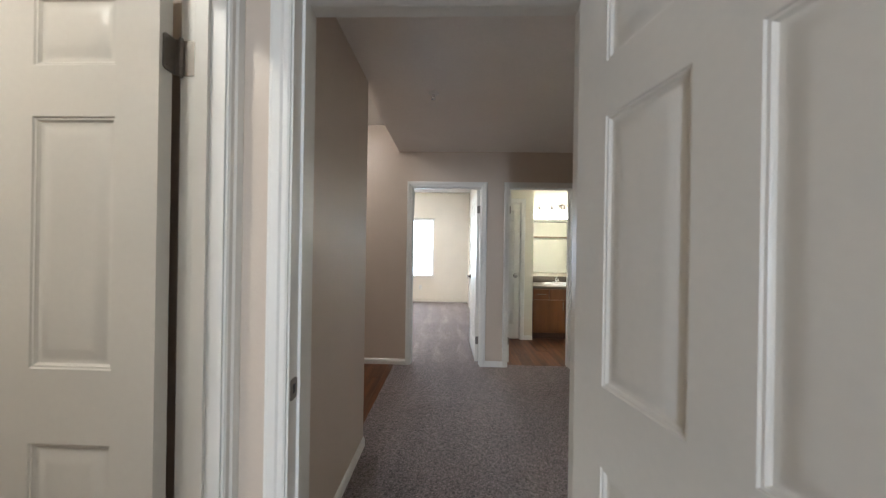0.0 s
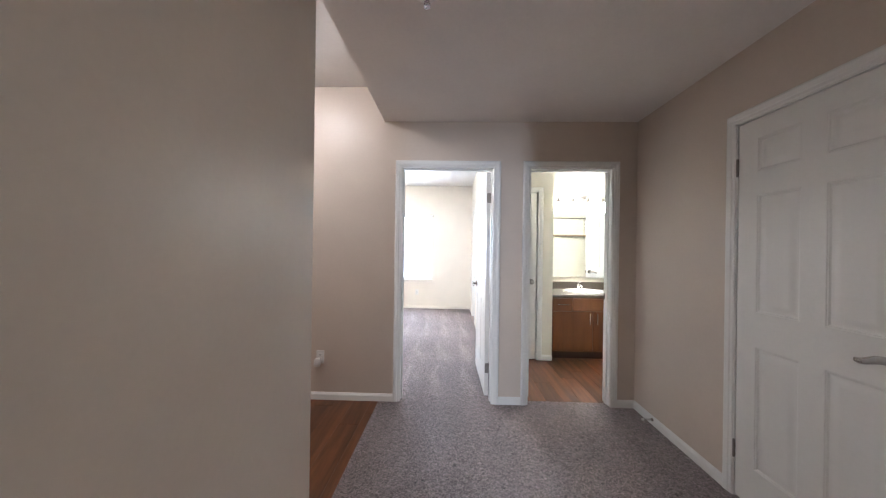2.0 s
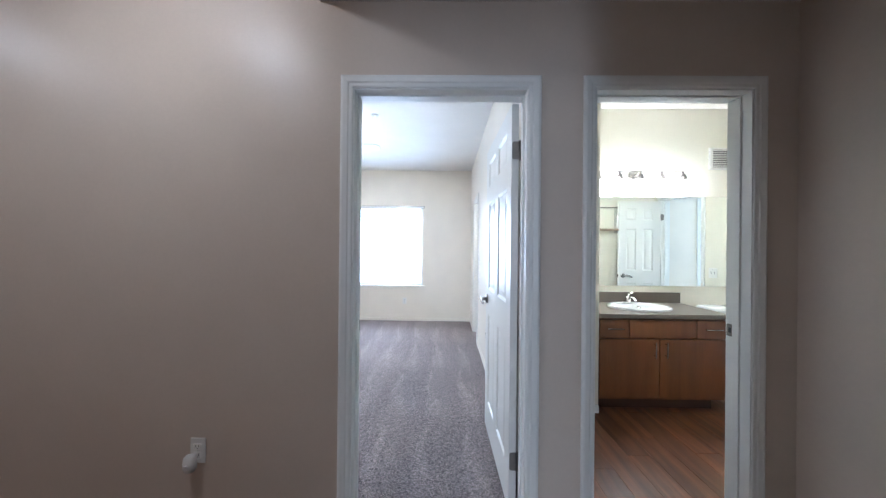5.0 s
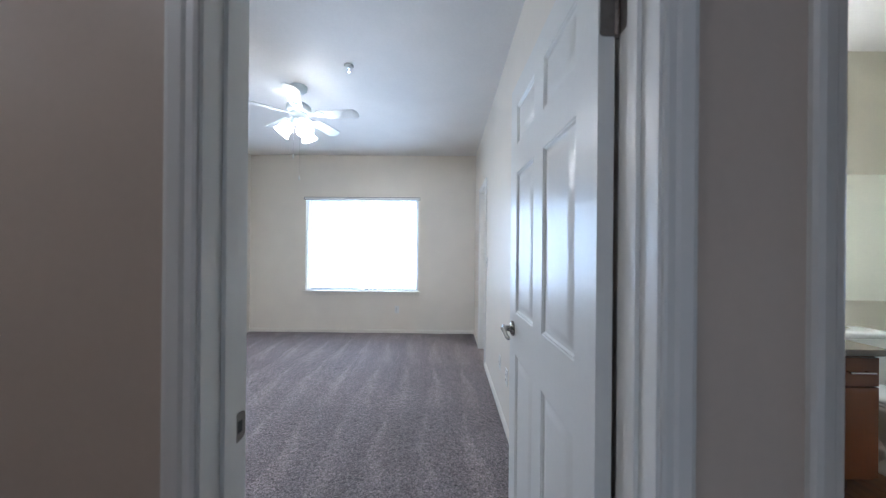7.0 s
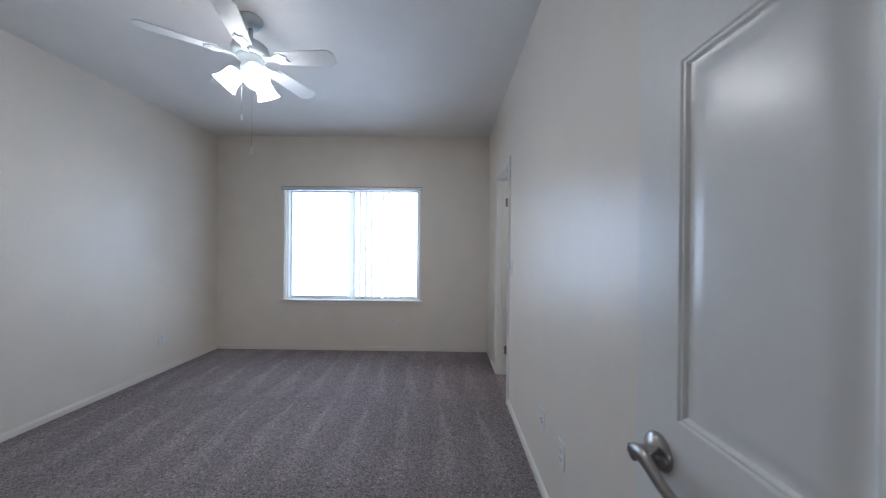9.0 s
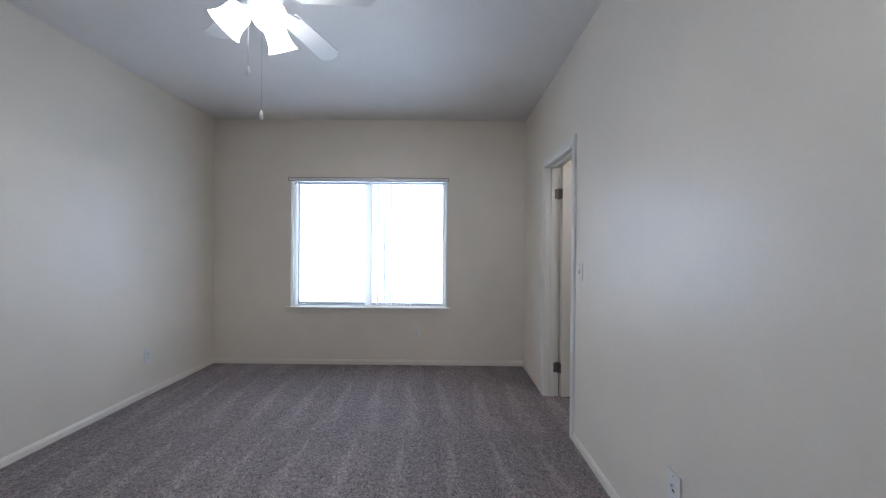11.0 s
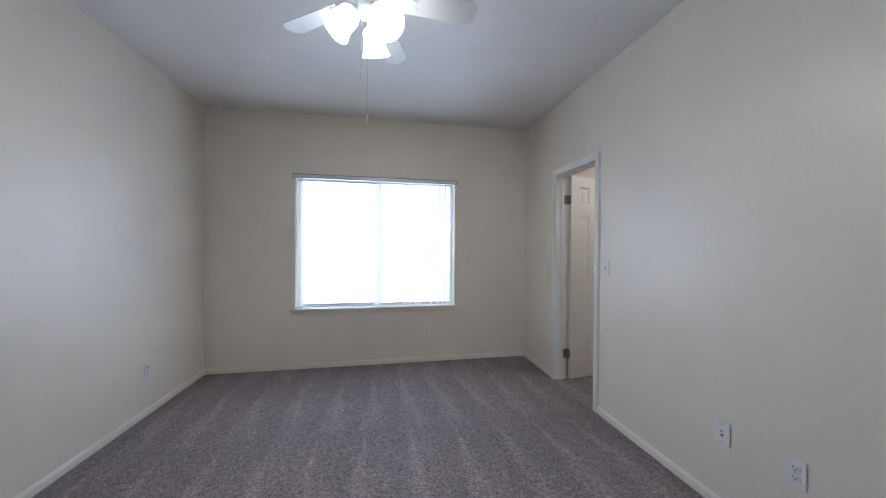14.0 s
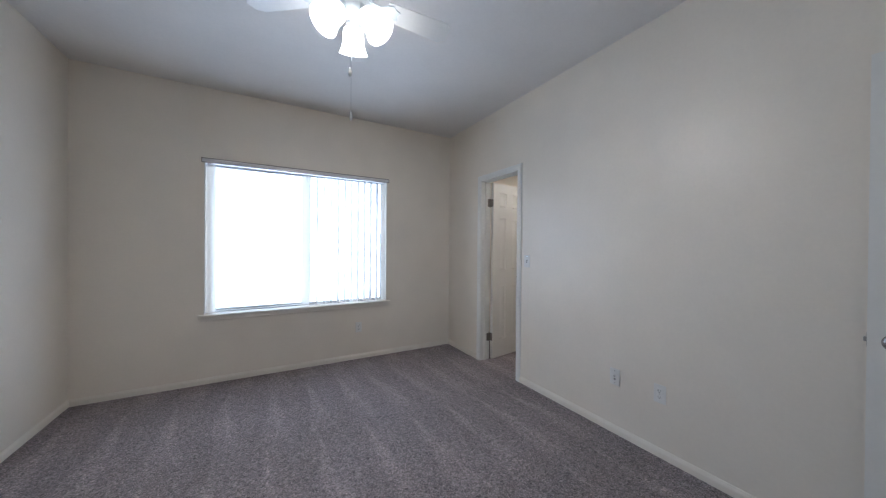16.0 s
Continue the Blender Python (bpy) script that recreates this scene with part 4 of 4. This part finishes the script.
# ---- bathroom ----
van = thing("vanity_cabinet", pose(0, 0, 0), "cherry-stained flat-front bathroom vanity cabinet", "vanity")
fy = LINEN_Y + 0.015
vx0, vx1 = VAN_L + 0.004, VAN_R
bm = box_bm(vx0, vx1, fy, BATH_END - 0.003, 0.105, 0.765, 0.001)
part("carcass", bm, CABINET, van)
part("toe_kick", box_bm(vx0, vx1 - 0.045, fy + 0.075, BATH_END - 0.01, 0.002, 0.104), CABINET_DARK, van)
third = [(vx0 + 0.004, vx0 + 0.238), (vx0 + 0.244, vx1 - 0.244), (vx1 - 0.238, vx1 - 0.003)]
for i, (a, b) in enumerate(third):
    d = part("drawer_front", box_bm(a, b, fy - 0.019, fy - 0.001, 0.605, 0.752, 0.0015), CABINET, van)
    if i != 1:
        bm = add_tube(bmesh.new(), [((a + b) / 2 - 0.065, fy - 0.046, 0.682), ((a + b) / 2 + 0.065, fy - 0.046, 0.682)], 0.0055, 10)
        for s in (-0.048, 0.048):
            add_tube(bm, [((a + b) / 2 + s, fy - 0.046, 0.682), ((a + b) / 2 + s, fy - 0.018, 0.682)], 0.004, 8)
        part("handle", bm, NICKEL, d, "brushed nickel bar handle")
split = 1.848
for a, b, hx in ((vx0 + 0.004, split - 0.003, split - 0.045), (split + 0.003, vx1 - 0.003, split + 0.045)):
    d = part("door", box_bm(a, b, fy - 0.019, fy - 0.001, 0.125, 0.597, 0.0015), CABINET, van)
    bm = add_tube(bmesh.new(), [(hx, fy - 0.046, 0.450), (hx, fy - 0.046, 0.578)], 0.0055, 10)
    for z in (0.468, 0.560):
        add_tube(bm, [(hx, fy - 0.046, z), (hx, fy - 0.018, z + 0.0001)], 0.004, 8)
    part("handle", bm, NICKEL, d, "brushed nickel bar handle")

ct = thing("countertop", pose(0, 0, 0), "grey-brown laminate countertop on the vanity", "countertop")
sink_c = (1.848, 5.075)
bm = box_bm(VAN_L + 0.002, VAN_R + 0.034, LINEN_Y - 0.025, BATH_END - 0.002, 0.767, 0.802, 0.004)
part("slab", bm, COUNTER, ct)
part("backsplash", box_bm(VAN_L + 0.002, VAN_R + 0.034, BATH_END - 0.022, BATH_END - 0.003, 0.803, 0.905, 0.004), COUNTER, ct)

sink = thing("sink", pose(sink_c[0], sink_c[1], 0.803), "oval white drop-in sink with a raised rim", "sink")
oval = Matrix.Diagonal((1.0, 0.80, 1, 1))
part("basin", add_lathe(bmesh.new(), [(0.262, 0.0), (0.262, 0.010), (0.252, 0.018), (0.238, 0.019), (0.224, 0.014), (0.205, 0.006), (0.17, 0.003), (0.08, 0.0015), (0.0, 0.001)], oval, 48), PORCELAIN, sink, smooth=True)
part("drain", add_lathe(bmesh.new(), [(0.0, 0.006), (0.020, 0.006), (0.023, 0.003), (0.0, 0.002)], Matrix(), 20), CHROME, sink)

fc = thing("faucet", pose(sink_c[0], sink_c[1] + 0.165, 0.818), "chrome single-handle faucet on the sink rim", "faucet")
bm = box_bm(-0.075, 0.075, -0.024, 0.024, 0.0, 0.014, 0.006)
part("base", bm, CHROME, fc)
bm = add_lathe(bmesh.new(), [(0.0, 0.012), (0.026, 0.012), (0.022, 0.045), (0.020, 0.060), (0.0, 0.066)], Matrix(), 20)
add_tube(bm, [(0, 0, 0.040), (0, -0.05, 0.055), (0, -0.095, 0.052), (0, -0.115, 0.040)], [0.015, 0.013, 0.012, 0.011], 12)
part("spout", bm, CHROME, fc, smooth=True)
bm = add_tube(bmesh.new(), [(0, 0.004, 0.062), (0, 0.0, 0.080), (0, -0.035, 0.096), (0, -0.065, 0.100)], [0.012, 0.013, 0.009, 0.007], 12)
part("handle", bm, CHROME, fc, smooth=True)

mir = thing("mirror", pose(0, 0, 0), "wide frameless wall mirror above the vanity", "mirror")
part("glass", box_bm(VAN_L + 0.01, BATH_R - 0.012, BATH_END - 0.007, BATH_END - 0.001, 0.966, 1.848, 0.001), MIRROR, mir)
for x in (1.7, 2.3, 2.9):
    part("clip", box_bm(x - 0.010, x + 0.010, BATH_END - 0.011, BATH_END - 0.001, 1.842, 1.858, 0.002), CHROME, mir)

bar = thing("vanity_light", pose(0, 0, 0), "nickel bar light with five lit glass shades", "vanity light")
by, bz = BATH_END - 0.105, 2.066
bm = add_tube(bmesh.new(), [(1.548, by, bz), (2.380, by, bz)], 0.006, 10)
part("rail", bm, HINGE, bar)
part("wall_plate", add_lathe(bmesh.new(), [(0.0, 0.0), (0.062, 0.0), (0.060, 0.014), (0.045, 0.024), (0.0, 0.026)], pose(1.965, BATH_END - 0.001, bz - 0.02, 90), 28), NICKEL, bar, smooth=True)
part("arm", add_tube(bmesh.new(), [(1.965, BATH_END - 0.02, bz - 0.02), (1.965, by + 0.02, bz - 0.01), (1.965, by, bz)], 0.007, 10), NICKEL, bar)
for k in range(5):
    x = 1.565 + 0.2 * k
    m = Matrix.Translation((x, by - 0.006, bz)) @ Matrix.Rotation(radians(180 - 12), 4, "X")
    part("lamp_socket", add_lathe(bmesh.new(), [(0.0, -0.004), (0.008, -0.004), (0.009, 0.020), (0.022, 0.034), (0.025, 0.046), (0.026, 0.090), (0.0, 0.094)], m, 16), HINGE, bar, smooth=True)
    prof = [(0.022, 0.090), (0.030, 0.102), (0.042, 0.130), (0.050, 0.165), (0.064, 0.200), (0.061, 0.200), (0.047, 0.165), (0.039, 0.131), (0.027, 0.104), (0.019, 0.093)]
    part("shade", add_lathe(bmesh.new(), prof, m, 24), SHADE_BATH, bar, "frosted white glass shade, lit", True)

vent = thing("exhaust_vent", pose(2.80, BATH_END, 2.222), "square white louvred exhaust vent on the wall", "vent")
bm = bmesh.new()
for a in ((-0.105, -0.075, -0.108, 0.108), (0.075, 0.105, -0.108, 0.108), (-0.075, 0.075, 0.088, 0.108), (-0.075, 0.075, -0.108, -0.088)):
    add_box(bm, a[0], a[1], -0.022, 0.0, a[2], a[3], 0.003)
part("frame", bm, PLASTIC, vent)
# grey panel stands in for the shade behind the slats
part("shadow_panel", box_bm(-0.075, 0.075, -0.004, -0.001, -0.088, 0.088), VENT_SHADOW, vent)
for k in range(10):
    s = part("slat", box_bm(-0.075, 0.075, -0.008, 0.008, -0.0015, 0.0015), PLASTIC, vent)
    s.matrix_local = pose(0, -0.013, -0.079 + 0.0176 * k, 38)

# toilet
toi = thing("toilet", pose(2.785, 0, 0), "white two-piece porcelain toilet beside the vanity", "toilet")
def ring_loft(sections, seg=32):
    bm = bmesh.new()
    rings = []
    for z, cy, rx, ry, sq in sections:
        ring = []
        for i in range(seg):
            a = 2 * math.pi * i / seg
            ca, sa = math.cos(a), math.sin(a)
            e = 2.0 / sq
            ring.append(bm.verts.new((rx * math.copysign(abs(ca) ** e, ca), cy + ry * math.copysign(abs(sa) ** e, sa), z)))
        rings.append(ring)
    for r, s in zip(rings, rings[1:]):
        for i in range(seg):
            bm.faces.new([r[i], r[(i + 1) % seg], s[(i + 1) % seg], s[i]])
    bm.faces.new(rings[0])
    bm.faces.new(rings[-1])
    return bm


ty = BATH_END - 0.105
part("tank", ring_loft([(0.395, ty, 0.180, 0.080, 5), (0.42, ty, 0.190, 0.088, 6), (0.745, ty, 0.210, 0.097, 7), (0.752, ty, 0.210, 0.097, 7)]), PORCELAIN, toi, smooth=True)
lid = part("tank_lid", ring_loft([(0.753, ty, 0.217, 0.103, 7), (0.762, ty, 0.221, 0.106, 7), (0.782, ty, 0.219, 0.104, 7), (0.790, ty, 0.208, 0.094, 6), (0.793, ty, 0.17, 0.06, 4)]), PORCELAIN, toi, smooth=True)
part("flush_button", add_lathe(bmesh.new(), [(0.0, 0.793), (0.030, 0.793), (0.030, 0.799), (0.026, 0.801), (0.0, 0.801)], Matrix.Translation((0, ty, 0)) @ Matrix.Diagonal((1, 0.7, 1, 1)), 24), CHROME, lid)
cy = BATH_END - 0.40
bowl = part("bowl", ring_loft([(0.002, cy + 0.06, 0.100, 0.245, 3.0), (0.028, cy + 0.06, 0.098, 0.242, 3.0), (0.045, cy + 0.06, 0.078, 0.222, 2.6), (0.13, cy + 0.07, 0.066, 0.200, 2.3), (0.20, cy + 0.05, 0.082, 0.205, 2.2), (0.26, cy + 0.02, 0.125, 0.228, 2.2), (0.32, cy - 0.005, 0.165, 0.255, 2.2), (0.37, cy - 0.01, 0.181, 0.265, 2.3), (0.395, cy - 0.01, 0.184, 0.267, 2.3)], 40), PORCELAIN, toi, smooth=True)
for s in (-1, 1):
    part("trapway", add_tube(bmesh.new(), [(s * 0.050, cy + 0.19, 0.29), (s * 0.062, cy + 0.15, 0.23), (s * 0.064, cy + 0.08, 0.16), (s * 0.062, cy + 0.04, 0.11), (s * 0.060, cy + 0.08, 0.06), (s * 0.055, cy + 0.17, 0.045)], [0.030, 0.036, 0.036, 0.034, 0.032, 0.028], 14), PORCELAIN, toi, smooth=True)
seat = part("seat", ring_loft([(0.396, cy - 0.015, 0.183, 0.262, 2.3), (0.403, cy - 0.015, 0.187, 0.266, 2.3), (0.414, cy - 0.015, 0.185, 0.264, 2.3)]), PORCELAIN, toi, smooth=True)
seat_lid = part("seat_lid", ring_loft([(0.416, cy - 0.012, 0.181, 0.258, 2.3), (0.422, cy - 0.012, 0.186, 0.263, 2.3), (0.434, cy - 0.012, 0.182, 0.258, 2.3), (0.440, cy - 0.012, 0.150, 0.225, 2.2)]), PORCELAIN, toi, smooth=True)
mount = part("mount", box_bm(-0.13, 0.13, ty - 0.10, ty + 0.06, 0.33, 0.396, 0.012), PORCELAIN, toi)
for p in (bowl, seat, seat_lid, mount):
    p.scale = (1, 1, 1.07)
for s in (-1, 1):
    part("bolt_cap", add_lathe(bmesh.new(), [(0.0, 0.018), (0.009, 0.014), (0.012, 0.0), (0.0, 0.0)], Matrix.Translation((s * 0.115, cy + 0.08, 0.02)), 12), PORCELAIN, toi, smooth=True)
part("supply_line", add_tube(bmesh.new(), [(-0.19, BATH_END - 0.02, 0.16), (-0.19, BATH_END - 0.07, 0.16), (-0.20, BATH_END - 0.09, 0.22), (-0.15, ty, 0.39)], 0.006, 8), CHROME, toi)

tb = thing("towel_rack", pose(2.22, FAR[1], 1.60), "towel rack with a wooden shelf and a thin rod", "towel rack")
part("shelf", box_bm(-0.38, 0.38, 0.002, 0.14, 0.0, 0.030, 0.003), COUNTER_EDGE, tb)
part("rod", add_tube(bmesh.new(), [(-0.40, 0.07, 0.34), (0.40, 0.07, 0.34)], 0.009, 10), HINGE, tb)
for s in (-0.39, 0.39):
    part("bracket", box_bm(s - 0.008, s + 0.008, 0.0, 0.085, -0.03, 0.36, 0.003), CHROME, tb)

# ---- plank floors ----
def planks(name, x0, x1, y0, y1, label, w=0.152, length=1.22, gap=0.0016):
    base = finish(name, box_bm(x0, x1, y0, y1, -0.10, -0.004), PLANK_JOINT)
    tagged(base, label, "floor", kind="structure")
    rng = random.Random(7)
    cache = {}
    x = x0
    while x < x1 - 0.01:
        xe = min(x + w, x1)
        y = y0 - rng.uniform(0.1, length)
        while y < y1 - 0.005:
            ya, yb = max(y, y0), min(y + length, y1)
            if yb - ya > 0.01:
                sx, sy = round(xe - x - gap, 4), round(yb - ya - gap, 4)
                if (sx, sy) not in cache:
                    bmp = bmesh.new()
                    hx, hy = sx / 2, sy / 2
                    lo = [bmp.verts.new((a * hx, b * hy, -0.004)) for a, b in ((-1, -1), (1, -1), (1, 1), (-1, 1))]
                    up = [bmp.verts.new((a * hx, b * hy, -0.0006)) for a, b in ((-1, -1), (1, -1), (1, 1), (-1, 1))]
                    tp = [bmp.verts.new((a * (hx - 0.0012), b * (hy - 0.0012), 0.0)) for a, b in ((-1, -1), (1, -1), (1, 1), (-1, 1))]
                    for r, s in ((lo, up), (up, tp)):
                        for i in range(4):
                            bmp.faces.new([r[i], r[(i + 1) % 4], s[(i + 1) % 4], s[i]])
                    bmp.faces.new(tp)
                    me = bpy.data.meshes.new("plank")
                    bmp.to_mesh(me)
                    bmp.free()
                    me.materials.append(PLANK)
                    cache[(sx, sy)] = me
                p = new("plank", cache[(sx, sy)])
                p.parent = base
                p.location = ((x + xe) / 2, (ya + yb) / 2, 0)
            y += length
        x += w
    return base


planks("floor_bath", BATH_L, BATH_R + 0.05, FAR[1] - 0.05, BATH_END, "reddish-brown wood plank floor of the bathroom")
planks("floor_kitchen", KITCHEN_L, CARPET_X - 0.001, STUB_END - 0.9, FAR[0], "reddish-brown wood plank floor beside the carpet")
